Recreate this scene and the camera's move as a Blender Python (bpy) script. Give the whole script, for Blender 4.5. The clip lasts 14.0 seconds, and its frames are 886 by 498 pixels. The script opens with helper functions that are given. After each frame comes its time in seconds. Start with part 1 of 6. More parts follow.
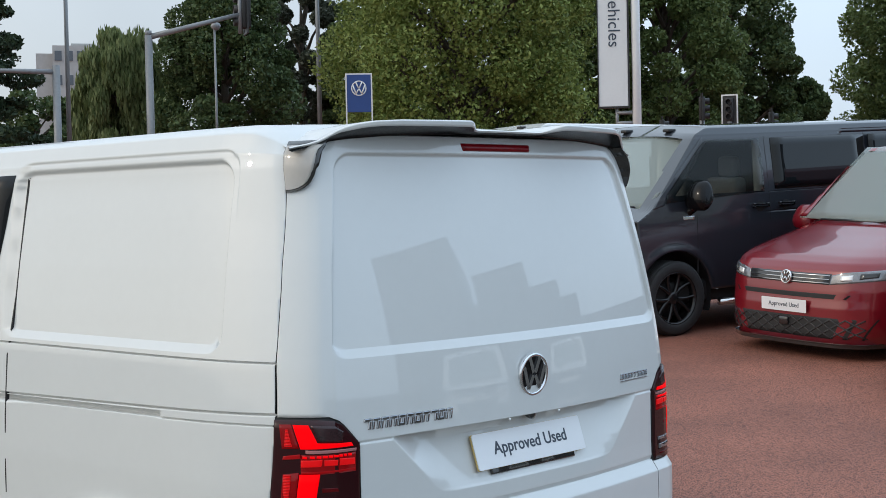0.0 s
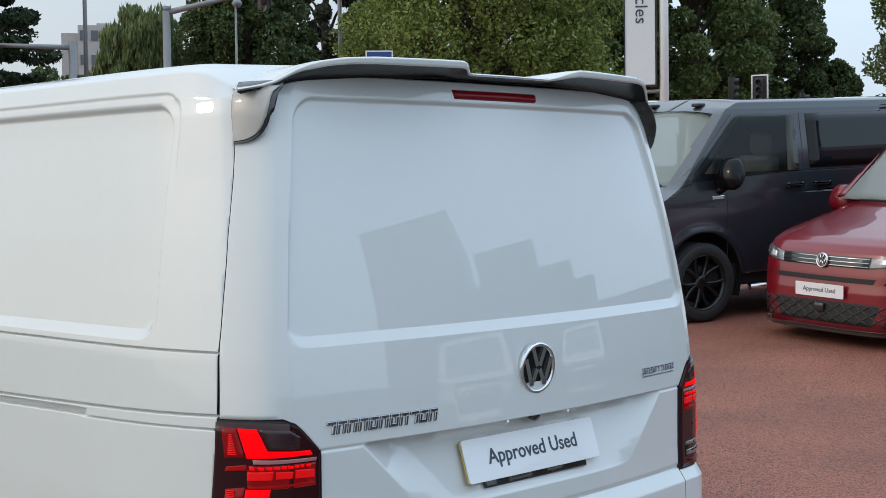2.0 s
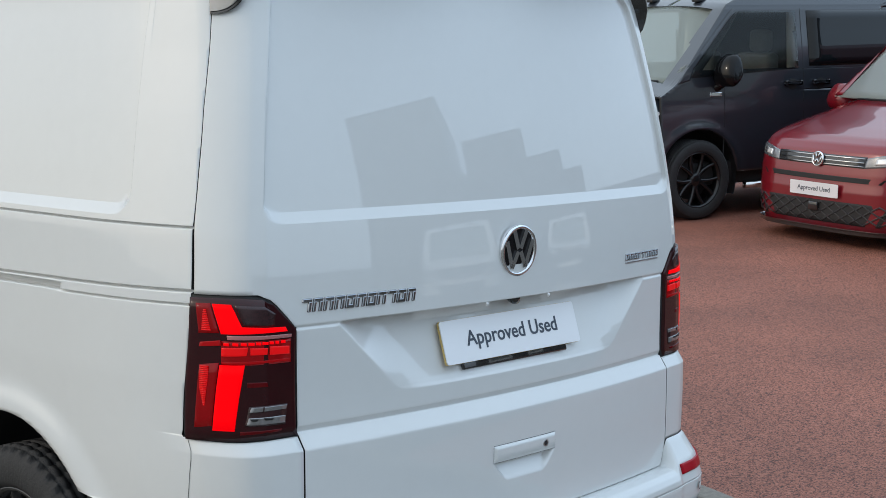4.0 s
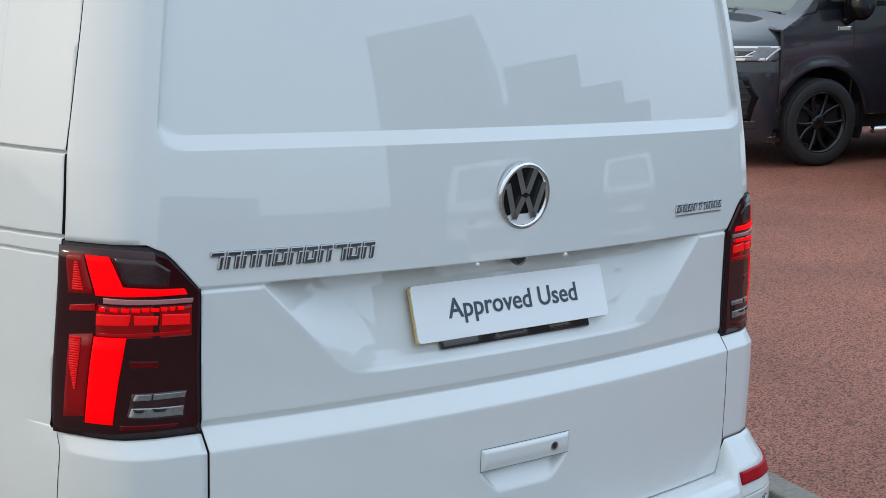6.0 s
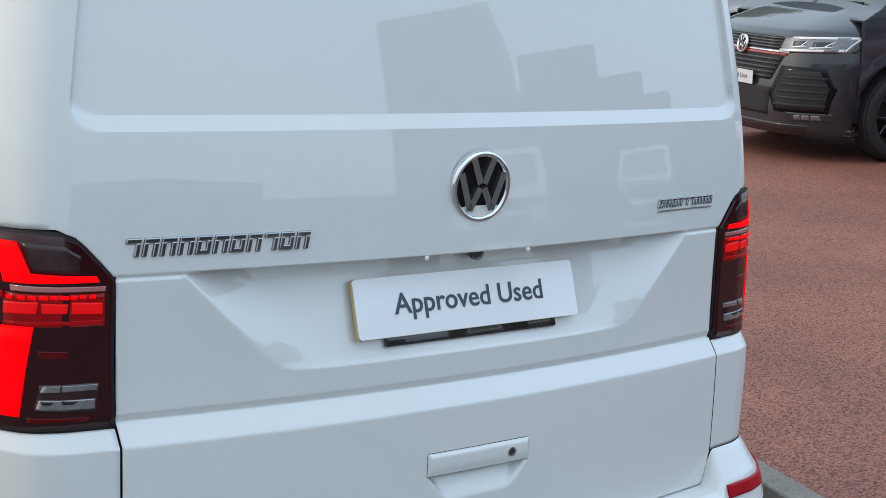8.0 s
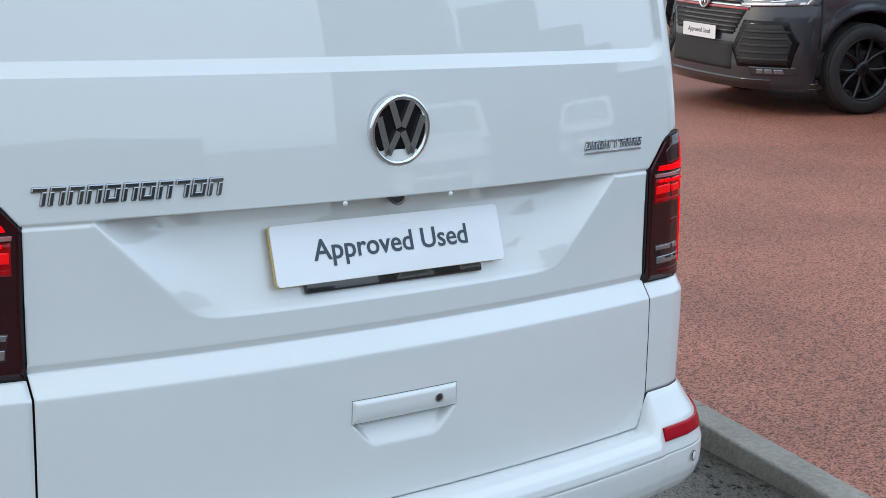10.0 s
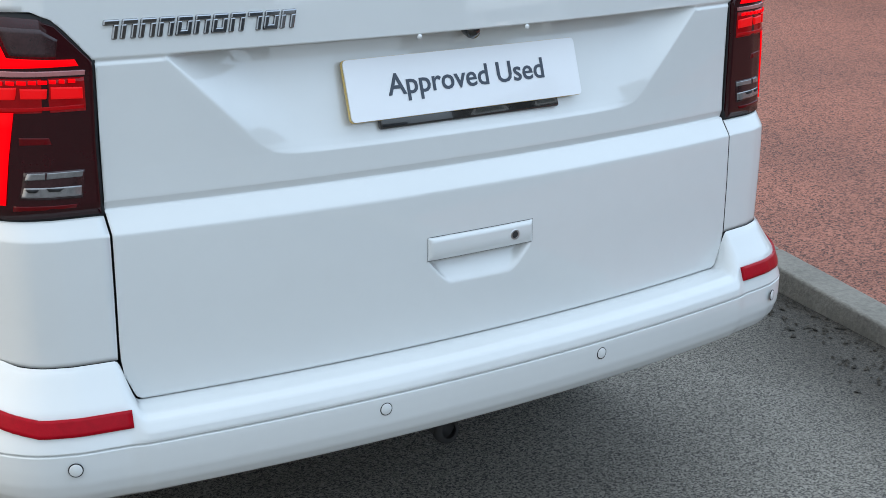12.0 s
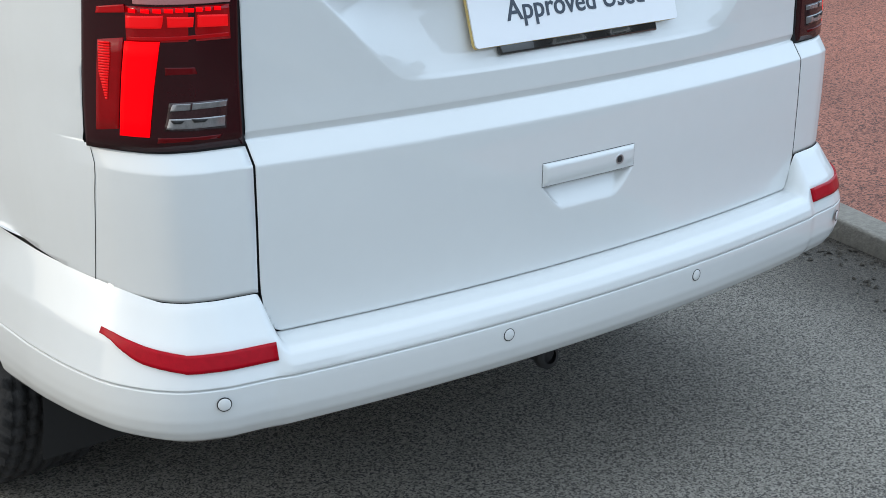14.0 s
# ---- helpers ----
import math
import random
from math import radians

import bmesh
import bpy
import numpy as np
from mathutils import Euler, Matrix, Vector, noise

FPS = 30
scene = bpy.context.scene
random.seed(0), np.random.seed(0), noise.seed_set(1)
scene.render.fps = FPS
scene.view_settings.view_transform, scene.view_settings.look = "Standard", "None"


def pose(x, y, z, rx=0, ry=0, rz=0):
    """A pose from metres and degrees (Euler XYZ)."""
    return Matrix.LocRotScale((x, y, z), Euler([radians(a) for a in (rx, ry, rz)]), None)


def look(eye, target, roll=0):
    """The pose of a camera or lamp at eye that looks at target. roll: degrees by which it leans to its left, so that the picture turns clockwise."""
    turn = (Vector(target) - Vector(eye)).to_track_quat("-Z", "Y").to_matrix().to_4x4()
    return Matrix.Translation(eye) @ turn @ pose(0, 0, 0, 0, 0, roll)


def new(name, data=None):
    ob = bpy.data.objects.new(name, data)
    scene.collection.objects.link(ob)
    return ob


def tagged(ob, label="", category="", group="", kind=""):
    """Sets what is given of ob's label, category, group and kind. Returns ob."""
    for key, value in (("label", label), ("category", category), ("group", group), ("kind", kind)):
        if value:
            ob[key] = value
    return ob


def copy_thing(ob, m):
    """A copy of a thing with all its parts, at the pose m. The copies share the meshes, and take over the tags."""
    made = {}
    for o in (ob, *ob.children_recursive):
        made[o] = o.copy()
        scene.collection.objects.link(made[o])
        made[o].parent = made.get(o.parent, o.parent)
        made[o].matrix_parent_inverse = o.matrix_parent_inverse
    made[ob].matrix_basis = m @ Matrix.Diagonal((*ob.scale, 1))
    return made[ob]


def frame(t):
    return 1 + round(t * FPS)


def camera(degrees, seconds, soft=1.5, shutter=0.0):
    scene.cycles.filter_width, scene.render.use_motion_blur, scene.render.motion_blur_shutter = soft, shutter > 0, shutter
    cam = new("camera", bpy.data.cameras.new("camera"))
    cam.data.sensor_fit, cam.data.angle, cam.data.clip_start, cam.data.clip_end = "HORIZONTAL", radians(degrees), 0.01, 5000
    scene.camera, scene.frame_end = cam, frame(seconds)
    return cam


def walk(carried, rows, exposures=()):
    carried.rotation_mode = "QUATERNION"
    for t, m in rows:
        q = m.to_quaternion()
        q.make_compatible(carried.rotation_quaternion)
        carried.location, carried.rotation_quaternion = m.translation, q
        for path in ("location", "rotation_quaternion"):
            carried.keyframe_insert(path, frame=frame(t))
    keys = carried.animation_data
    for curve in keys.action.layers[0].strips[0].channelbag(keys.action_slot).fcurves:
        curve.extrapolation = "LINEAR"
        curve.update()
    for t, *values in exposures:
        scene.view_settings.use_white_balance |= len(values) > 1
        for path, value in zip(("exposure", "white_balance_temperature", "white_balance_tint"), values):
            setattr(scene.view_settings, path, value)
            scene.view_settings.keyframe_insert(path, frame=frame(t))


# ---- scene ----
cam = camera(34.5, 14.0, soft=0.5)


def aim(x, y, z, yaw, pitch, roll):
    """A camera pose from a compass turn (clockwise from +y), a tilt and a lean, in degrees."""
    return pose(x, y, z, 90 + pitch, 0, -yaw) @ pose(0, 0, 0, 0, 0, -roll)


PATH = [
    (0, -3.429, -2.893, 1.780, 46.36, -1.60, 1.25),
    (0.5, -3.018, -2.616, 1.732, 45.16, -1.03, 0.99),
    (1, -2.823, -2.450, 1.729, 44.90, -1.23, 0.87),
    (1.5, -2.823, -2.446, 1.726, 45.10, -1.61, 0.80),
    (2, -2.822, -2.451, 1.716, 45.34, -2.24, 0.78),
    (2.5, -2.819, -2.454, 1.703, 45.58, -3.16, 0.62),
    (3, -2.814, -2.455, 1.689, 45.77, -4.21, 0.45),
    (3.5, -2.806, -2.452, 1.679, 45.81, -5.35, -0.04),
    (4, -2.758, -2.449, 1.667, 45.40, -6.34, -0.21),
    (4.2, -2.608, -2.429, 1.679, 43.94, -7.13, -1.11),
    (6.3, -1.898, -2.019, 1.580, 39.69, -9.06, -1.60),
    (6.5, -1.862, -2.014, 1.585, 39.13, -9.19, -1.76),
    (7, -1.748, -2.056, 1.582, 37.39, -9.43, -1.93),
    (7.5, -1.678, -2.077, 1.575, 36.68, -9.37, -2.08),
    (8, -1.622, -2.103, 1.579, 36.26, -9.53, -2.21),
    (8.2, -1.603, -2.116, 1.578, 36.28, -9.52, -2.13),
    (10.3, -1.514, -2.153, 1.533, 37.04, -11.39, -0.96),
    (10.5, -1.510, -2.145, 1.536, 36.77, -12.22, -1.01),
    (11, -1.504, -2.153, 1.521, 35.76, -13.82, -0.65),
    (11.5, -1.493, -2.142, 1.504, 34.95, -15.33, -0.46),
    (12, -1.517, -2.124, 1.497, 34.38, -16.75, -0.22),
    (12.5, -1.570, -2.046, 1.490, 34.55, -17.69, 0.11),
    (13, -1.627, -1.965, 1.486, 35.43, -18.38, 0.15),
    (13.5, -1.727, -1.912, 1.473, 37.08, -18.51, 0.22),
    (14, -1.865, -1.881, 1.465, 39.23, -18.95, -0.18),
]
walk(cam, [(r[0], aim(*r[1:])) for r in PATH], [(0, 0.48), (4.2, 0.50), (6.5, 0.60), (8.2, 0.62), (10.5, 0.86), (14, 0.86)])

# ---- light ----
SUN = Vector((-0.734, 0.46, 0.50)).normalized()
world = bpy.data.worlds.new("sky")
scene.world = world
world.use_nodes = True
wn, wl = world.node_tree.nodes, world.node_tree.links
sky = wn.new("ShaderNodeTexSky")
sky.sky_type = "NISHITA"
sky.sun_disc = False
sky.sun_elevation = math.asin(SUN.z)
sky.sun_rotation = math.atan2(SUN.x, SUN.y)
sky.air_density, sky.dust_density, sky.ozone_density = 1.0, 4.0, 1.0
# a bright thin overcast: brighter overhead, warm and bright round the hidden sun, bluer away from it
way = wn.new("ShaderNodeTexCoord").outputs["Generated"]


def sky_node(kind, **sockets):
    node = wn.new(kind)
    for key, value in sockets.items():
        socket = node.inputs[int(key[1:])] if key[0] == "i" and key[1:].isdigit() else node.inputs[key]
        if isinstance(value, bpy.types.NodeSocket):
            wl.new(value, socket)
        else:
            socket.default_value = value
    return node


def sky_range(value, a, b, c, d):
    node = sky_node("ShaderNodeMapRange", Value=value)
    for key, v in zip(("From Min", "From Max", "To Min", "To Max"), (a, b, c, d)):
        node.inputs[key].default_value = v
    return node.outputs["Result"]


def sky_mix(fac, one, two, blend="MIX"):
    node = sky_node("ShaderNodeMixRGB", Fac=fac, Color1=one, Color2=two)
    node.blend_type = blend
    return node.outputs["Color"]


height = sky_node("ShaderNodeSeparateXYZ", Vector=way).outputs["Z"]
near = wn.new("ShaderNodeVectorMath")
near.operation = "DOT_PRODUCT"
wl.new(way, near.inputs[0])
near.inputs[1].default_value = SUN
near = near.outputs["Value"]
glow = wn.new("ShaderNodeMath")
glow.operation = "POWER"
wl.new(sky_range(near, -0.2, 1.0, 0.0, 1.0), glow.inputs[0])
glow.inputs[1].default_value = 4.0
drift = sky_node("ShaderNodeTexNoise", Vector=way, Scale=2.6, Detail=5.0)
cloud = sky_mix(sky_range(height, 0.0, 1.0, 0.0, 1.0), (4.2, 4.5, 4.75, 1), (9.6, 11.8, 14.0, 1))
cloud = sky_mix(sky_range(near, 0.1, -0.9, 0.0, 1.0), cloud, sky_mix(1.0, cloud, (1.34, 1.56, 1.80, 1), "MULTIPLY"))
cloud = sky_mix(1.0, cloud, sky_range(drift.outputs["Fac"], 0.3, 0.7, 0.88, 1.12), "MULTIPLY")
cloud = sky_mix(glow.outputs[0], cloud, (6.1, 6.7, 7.0, 1))
wl.new(sky_mix(0.75, sky.outputs["Color"], cloud), wn["Background"].inputs["Color"])
wn["Background"].inputs["Strength"].default_value = 0.105
sun = new("sun", bpy.data.lights.new("sun", "SUN"))
sun.data.energy, sun.data.angle, sun.data.color = 0.30, radians(3), (1.0, 0.92, 0.80)
sun.matrix_world = look(SUN * 50, (0, 0, 0))


# ---- materials ----
def material(name, base, rough=0.5, metal=0.0, coat=0.0, spec=0.5, var=0.0, scale=8.0, bump=0.0, bump_scale=60.0, emit=None, power=0.0):
    """A surface with a base colour that wanders by var at two scales, and a fine relief."""
    m = bpy.data.materials.new(name)
    m.use_nodes = True
    n, l = m.node_tree.nodes, m.node_tree.links
    b = n["Principled BSDF"]
    b.inputs["Base Color"].default_value = (*base, 1)
    b.inputs["Roughness"].default_value = rough
    b.inputs["Metallic"].default_value = metal
    b.inputs["Coat Weight"].default_value = coat
    b.inputs["Coat Roughness"].default_value = 0.012
    b.inputs["Specular IOR Level"].default_value = spec
    tc = n.new("ShaderNodeTexCoord")
    if var:
        big, small = n.new("ShaderNodeTexNoise"), n.new("ShaderNodeTexNoise")
        big.inputs["Scale"].default_value, small.inputs["Scale"].default_value = scale, scale * 9
        big.inputs["Detail"].default_value, small.inputs["Detail"].default_value = 5, 4
        add, mul, mix = n.new("ShaderNodeMath"), n.new("ShaderNodeMapRange"), n.new("ShaderNodeMixRGB")
        add.operation = "ADD"
        for t in (big, small):
            l.new(tc.outputs["Object"], t.inputs["Vector"])
        l.new(big.outputs["Fac"], add.inputs[0])
        l.new(small.outputs["Fac"], add.inputs[1])
        mul.inputs["From Min"].default_value, mul.inputs["From Max"].default_value = 0.6, 1.4
        l.new(add.outputs[0], mul.inputs["Value"])
        mix.inputs["Color1"].default_value = (*[c * (1 - var) for c in base], 1)
        mix.inputs["Color2"].default_value = (*[min(1, c * (1 + var)) for c in base], 1)
        l.new(mul.outputs["Result"], mix.inputs["Fac"])
        l.new(mix.outputs["Color"], b.inputs["Base Color"])
    if bump:
        t, bp = n.new("ShaderNodeTexNoise"), n.new("ShaderNodeBump")
        t.inputs["Scale"].default_value, t.inputs["Detail"].default_value = bump_scale, 6
        bp.inputs["Strength"].default_value, bp.inputs["Distance"].default_value = bump, 0.01
        l.new(tc.outputs["Object"], t.inputs["Vector"])
        l.new(t.outputs["Fac"], bp.inputs["Height"])
        l.new(bp.outputs["Normal"], b.inputs["Normal"])
    if emit:
        b.inputs["Emission Color"].default_value = (*emit, 1)
        b.inputs["Emission Strength"].default_value = power
    return m


def tarmac(name, dark, mid, light, rough, size=260, gutter=False):
    """Tarmac: stones in a binder, with broad worn patches and a rough relief."""
    m = bpy.data.materials.new(name)
    m.use_nodes = True
    n, l = m.node_tree.nodes, m.node_tree.links
    b = n["Principled BSDF"]
    b.inputs["Roughness"].default_value = rough
    tc = n.new("ShaderNodeTexCoord")
    vor, stain, grain = n.new("ShaderNodeTexVoronoi"), n.new("ShaderNodeTexNoise"), n.new("ShaderNodeTexNoise")
    vor.inputs["Scale"].default_value = size
    stain.inputs["Scale"].default_value, stain.inputs["Detail"].default_value = 0.9, 9
    grain.inputs["Scale"].default_value, grain.inputs["Detail"].default_value = size * 0.4, 6
    for t in (vor, stain, grain):
        l.new(tc.outputs["Object"], t.inputs["Vector"])
    ramp = n.new("ShaderNodeValToRGB")
    e = ramp.color_ramp.elements
    e[0].position, e[0].color = 0.34, (*dark, 1)
    e[1].position, e[1].color = 0.72, (*light, 1)
    k = e.new(0.48)
    k.color = (*mid, 1)
    sep = n.new("ShaderNodeSeparateColor")
    l.new(vor.outputs["Color"], sep.inputs["Color"])
    blend = n.new("ShaderNodeMath")
    blend.operation = "MULTIPLY_ADD"
    blend.inputs[1].default_value = 0.42
    l.new(sep.outputs[0], blend.inputs[0])
    half = n.new("ShaderNodeMath")
    half.operation = "MULTIPLY"
    half.inputs[1].default_value = 0.58
    l.new(grain.outputs["Fac"], half.inputs[0])
    l.new(half.outputs[0], blend.inputs[2])
    l.new(blend.outputs[0], ramp.inputs["Fac"])
    tone, mul = n.new("ShaderNodeMapRange"), n.new("ShaderNodeMixRGB")
    tone.inputs["From Min"].default_value, tone.inputs["From Max"].default_value = 0.3, 0.7
    tone.inputs["To Min"].default_value, tone.inputs["To Max"].default_value = 0.80, 1.20
    l.new(stain.outputs["Fac"], tone.inputs["Value"])
    mul.blend_type = "MULTIPLY"
    mul.inputs["Fac"].default_value = 1
    l.new(ramp.outputs["Color"], mul.inputs["Color1"])
    l.new(tone.outputs["Result"], mul.inputs["Color2"])
    colour = mul.outputs["Color"]
    if gutter:
        # a ragged band of dark silt along the kerb
        xyz, run, off, ragged, band, silt = n.new("ShaderNodeSeparateXYZ"), n.new("ShaderNodeMath"), n.new("ShaderNodeMath"), n.new("ShaderNodeMath"), n.new("ShaderNodeMapRange"), n.new("ShaderNodeMixRGB")
        l.new(tc.outputs["Object"], xyz.inputs["Vector"])
        run.operation, off.operation, ragged.operation = "MULTIPLY_ADD", "ADD", "MULTIPLY_ADD"
        run.inputs[1].default_value, run.inputs[2].default_value = -0.228, -1.72
        l.new(xyz.outputs["Y"], run.inputs[0])
        l.new(xyz.outputs["X"], off.inputs[0])
        l.new(run.outputs[0], off.inputs[1])
        ragged.inputs[1].default_value = 0.9
        l.new(stain.outputs["Fac"], ragged.inputs[0])
        l.new(off.outputs[0], ragged.inputs[2])
        band.inputs["From Min"].default_value, band.inputs["From Max"].default_value = -0.14, 0.26
        l.new(ragged.outputs[0], band.inputs["Value"])
        l.new(band.outputs["Result"], silt.inputs["Fac"])
        l.new(colour, silt.inputs["Color1"])
        silt.blend_type = "MULTIPLY"
        silt.inputs["Color2"].default_value = (0.30, 0.275, 0.25, 1)
        colour = silt.outputs["Color"]
    l.new(colour, b.inputs["Base Color"])
    bp = n.new("ShaderNodeBump")
    bp.inputs["Strength"].default_value, bp.inputs["Distance"].default_value = 0.9, 0.006
    l.new(blend.outputs[0], bp.inputs["Height"])
    l.new(bp.outputs["Normal"], b.inputs["Normal"])
    return m


def leafy(name, base, tip):
    """Leaves: a colour of its own for each leaf, thin and slightly shiny."""
    m = bpy.data.materials.new(name)
    m.use_nodes = True
    n, l = m.node_tree.nodes, m.node_tree.links
    b = n["Principled BSDF"]
    geo, mix = n.new("ShaderNodeNewGeometry"), n.new("ShaderNodeMixRGB")
    mix.inputs["Color1"].default_value, mix.inputs["Color2"].default_value = (*base, 1), (*tip, 1)
    l.new(geo.outputs["Random Per Island"], mix.inputs["Fac"])
    l.new(mix.outputs["Color"], b.inputs["Base Color"])
    b.inputs["Roughness"].default_value = 0.6
    b.inputs["Specular IOR Level"].default_value = 0.3
    tr, add = n.new("ShaderNodeBsdfTranslucent"), n.new("ShaderNodeMixShader")
    l.new(mix.outputs["Color"], tr.inputs["Color"])
    add.inputs["Fac"].default_value = 0.25
    l.new(b.outputs["BSDF"], add.inputs[1])
    l.new(tr.outputs["BSDF"], add.inputs[2])
    l.new(add.outputs["Shader"], n["Material Output"].inputs["Surface"])
    return m


def glass(name, tint, rough=0.0, density=0.6):
    """A thin pane: partly clear, with a real gloss."""
    m = bpy.data.materials.new(name)
    m.use_nodes = True
    n, l = m.node_tree.nodes, m.node_tree.links
    b = n["Principled BSDF"]
    b.inputs["Base Color"].default_value = (*tint, 1)
    b.inputs["Roughness"].default_value = 0.02
    tr, mix = n.new("ShaderNodeBsdfTransparent"), n.new("ShaderNodeMixShader")
    tr.inputs["Color"].default_value = (0.85, 0.9, 0.88, 1)
    mix.inputs["Fac"].default_value = density
    l.new(tr.outputs["BSDF"], mix.inputs[1])
    l.new(b.outputs["BSDF"], mix.inputs[2])
    l.new(mix.outputs["Shader"], n["Material Output"].inputs["Surface"])
    return m


WHITE = material("white_paint", (0.67, 0.685, 0.68), 0.5, coat=1.0, spec=0.25, var=0.012, scale=3)
WHITE.node_tree.nodes["Principled BSDF"].inputs["Coat IOR"].default_value = 1.68
CAPGREY = material("grey_gloss_plastic", (0.42, 0.40, 0.375), 0.35, coat=0.6, var=0.04, scale=9)
BRAKEIRON = material("brake_iron", (0.07, 0.068, 0.066), 0.4, metal=0.8, var=0.2, scale=25)
# near-black; on panel lips it puts the shade of the gaps into colour
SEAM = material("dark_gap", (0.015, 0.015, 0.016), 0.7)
BLACKGLOSS = material("black_gloss", (0.012, 0.012, 0.013), 0.12, coat=1.0)
BADGEBLACK = material("badge_black", (0.008, 0.008, 0.009), 0.25, spec=0.2)
BLACKPLASTIC = material("black_plastic", (0.022, 0.022, 0.023), 0.5, var=0.2, scale=20, bump=0.15, bump_scale=400)
CHROME = material("chrome", (0.72, 0.73, 0.75), 0.05, metal=1.0)
DARKCHROME = material("letter_chrome", (0.36, 0.37, 0.39), 0.06, metal=1.0)
DULLCHROME = material("satin_metal", (0.55, 0.56, 0.57), 0.28, metal=1.0, var=0.05, scale=30)
REDLENS = material("red_lens", (0.19, 0.001, 0.005), 0.3, coat=0.12, spec=0.2, var=0.2, scale=40)
REFLECTOR = material("red_reflector", (0.36, 0.0015, 0.010), 0.3, spec=0.15, var=0.2, scale=90)
LAMPDARK = material("smoked_lens", (0.026, 0.001, 0.003), 0.12, spec=0.4, var=0.2, scale=25)
LED = material("lit_red_led", (0.30, 0.0, 0.0), 0.5, spec=0.05, emit=(1.0, 0.0, 0.004), power=0.60)
LEDDIM = material("dim_red_led", (0.40, 0.002, 0.004), 0.3, spec=0.2, emit=(1.0, 0.006, 0.008), power=0.28)
LEDFAINT = material("faint_red_led", (0.30, 0.002, 0.004), 0.25, spec=0.2, emit=(1.0, 0.006, 0.008), power=0.05)
# lamp frames and faint pieces: weak emission stands for LED light falling on them
LAMPRED = material("dark_red_led_lit_frame", (0.14, 0.001, 0.003), 0.15, spec=0.25, var=0.25, scale=60, emit=(1.0, 0.004, 0.006), power=0.06)
LAMPFAINT = material("faint_lamp_red", (0.07, 0.001, 0.003), 0.15, spec=0.25, var=0.3, scale=60, emit=(1.0, 0.004, 0.006), power=0.012)
LAMPGREY = material("smoked_lamp_inside", (0.03, 0.010, 0.012), 0.2, spec=0.5, var=0.5, scale=30)
LEDPINK = material("pink_strip", (0.42, 0.16, 0.16), 0.2, coat=1.0)
CLEAR = material("clear_reverse_lamp", (0.24, 0.235, 0.24), 0.18, metal=0.5, coat=1.0, var=0.3, scale=90)
PLATE = material("plate_white", (0.80, 0.81, 0.83), 0.3, coat=0.6)
PLATEEDGE = material("plate_yellow_edge", (0.62, 0.45, 0.16), 0.4)
INK = material("dark_ink", (0.045, 0.06, 0.085), 0.5)
TYRE = material("tyre_rubber", (0.02, 0.02, 0.021), 0.75, var=0.25, scale=14, bump=0.3, bump_scale=120)
ALLOY = material("black_alloy", (0.010, 0.010, 0.011), 0.25, coat=0.4, spec=0.3)
DARKGLASS = material("privacy_glass", (0.008, 0.010, 0.012), 0.03, spec=0.4)
# the pale tint stands in for bright sky mirrored in the windscreens
SCREEN = glass("windscreen_glass", (0.46, 0.53, 0.51), density=0.46)
GREY = tarmac("grey_tarmac", (0.050, 0.044, 0.037), (0.178, 0.160, 0.135), (0.31, 0.282, 0.242), 0.8, gutter=True)
RED = tarmac("red_tarmac", (0.070, 0.024, 0.015), (0.29, 0.097, 0.059), (0.42, 0.165, 0.110), 0.7, 170)
KERB = material("concrete_kerb", (0.225, 0.205, 0.175), 0.85, var=0.3, scale=5, bump=0.5, bump_scale=90)
GALV = material("galvanised_steel", (0.24, 0.25, 0.26), 0.5, metal=0.3, var=0.12, scale=2)
TOTEMWHITE = material("sign_white", (0.72, 0.73, 0.73), 0.35, var=0.03, scale=2)
SIGNBLUE = material("sign_blue", (0.02, 0.06, 0.22), 0.4, var=0.05)
BARK = material("bark", (0.075, 0.06, 0.045), 0.9, var=0.35, scale=3, bump=0.8, bump_scale=14)
CONCRETE = material("pale_render", (0.42, 0.42, 0.41), 0.85, var=0.1, scale=0.3)
WINDOWFAR = material("far_window", (0.10, 0.12, 0.14), 0.15)
DARKPAINT = material("dark_grey_paint", (0.017, 0.021, 0.029), 0.35, metal=0.0, coat=1.0)
REDPAINT = material("red_paint", (0.20, 0.002, 0.010), 0.32, metal=0.1, coat=1.0)
NAVY = material("navy_paint", (0.012, 0.016, 0.035), 0.35, coat=1.0)
CREAM = material("cream_white_paint", (0.72, 0.71, 0.68), 0.35, coat=1.0)
HEADLIGHT = material("headlight_lens", (0.20, 0.21, 0.23), 0.08, metal=0.4, coat=1.0, var=0.35, scale=25)
CLADDING = material("dark_cladding", (0.07, 0.075, 0.08), 0.4, var=0.08, scale=0.5)


# ---- helpers of this scene ----
def part(name, bm, mat, parent=None, label="", smooth=True):
    """Links a bmesh as one mesh object, under its thing if there is one."""
    me = bpy.data.meshes.new(name)
    bm.to_mesh(me)
    bm.free()
    for m in mat if isinstance(mat, (list, tuple)) else (mat,):
        me.materials.append(m)
    if smooth and not any(f.use_smooth for f in me.polygons):
        me.polygons.foreach_set("use_smooth", [True] * len(me.polygons))
    ob = new(name, me)
    if parent:
        ob.parent = parent
    if label:
        ob["label"] = label
    return ob


def thing(name, label, category, group="", kind="", at=None):
    ob = new(name)
    ob.empty_display_size = 0.1
    if at:
        ob.matrix_basis = at
    return tagged(ob, label, category, group, kind)


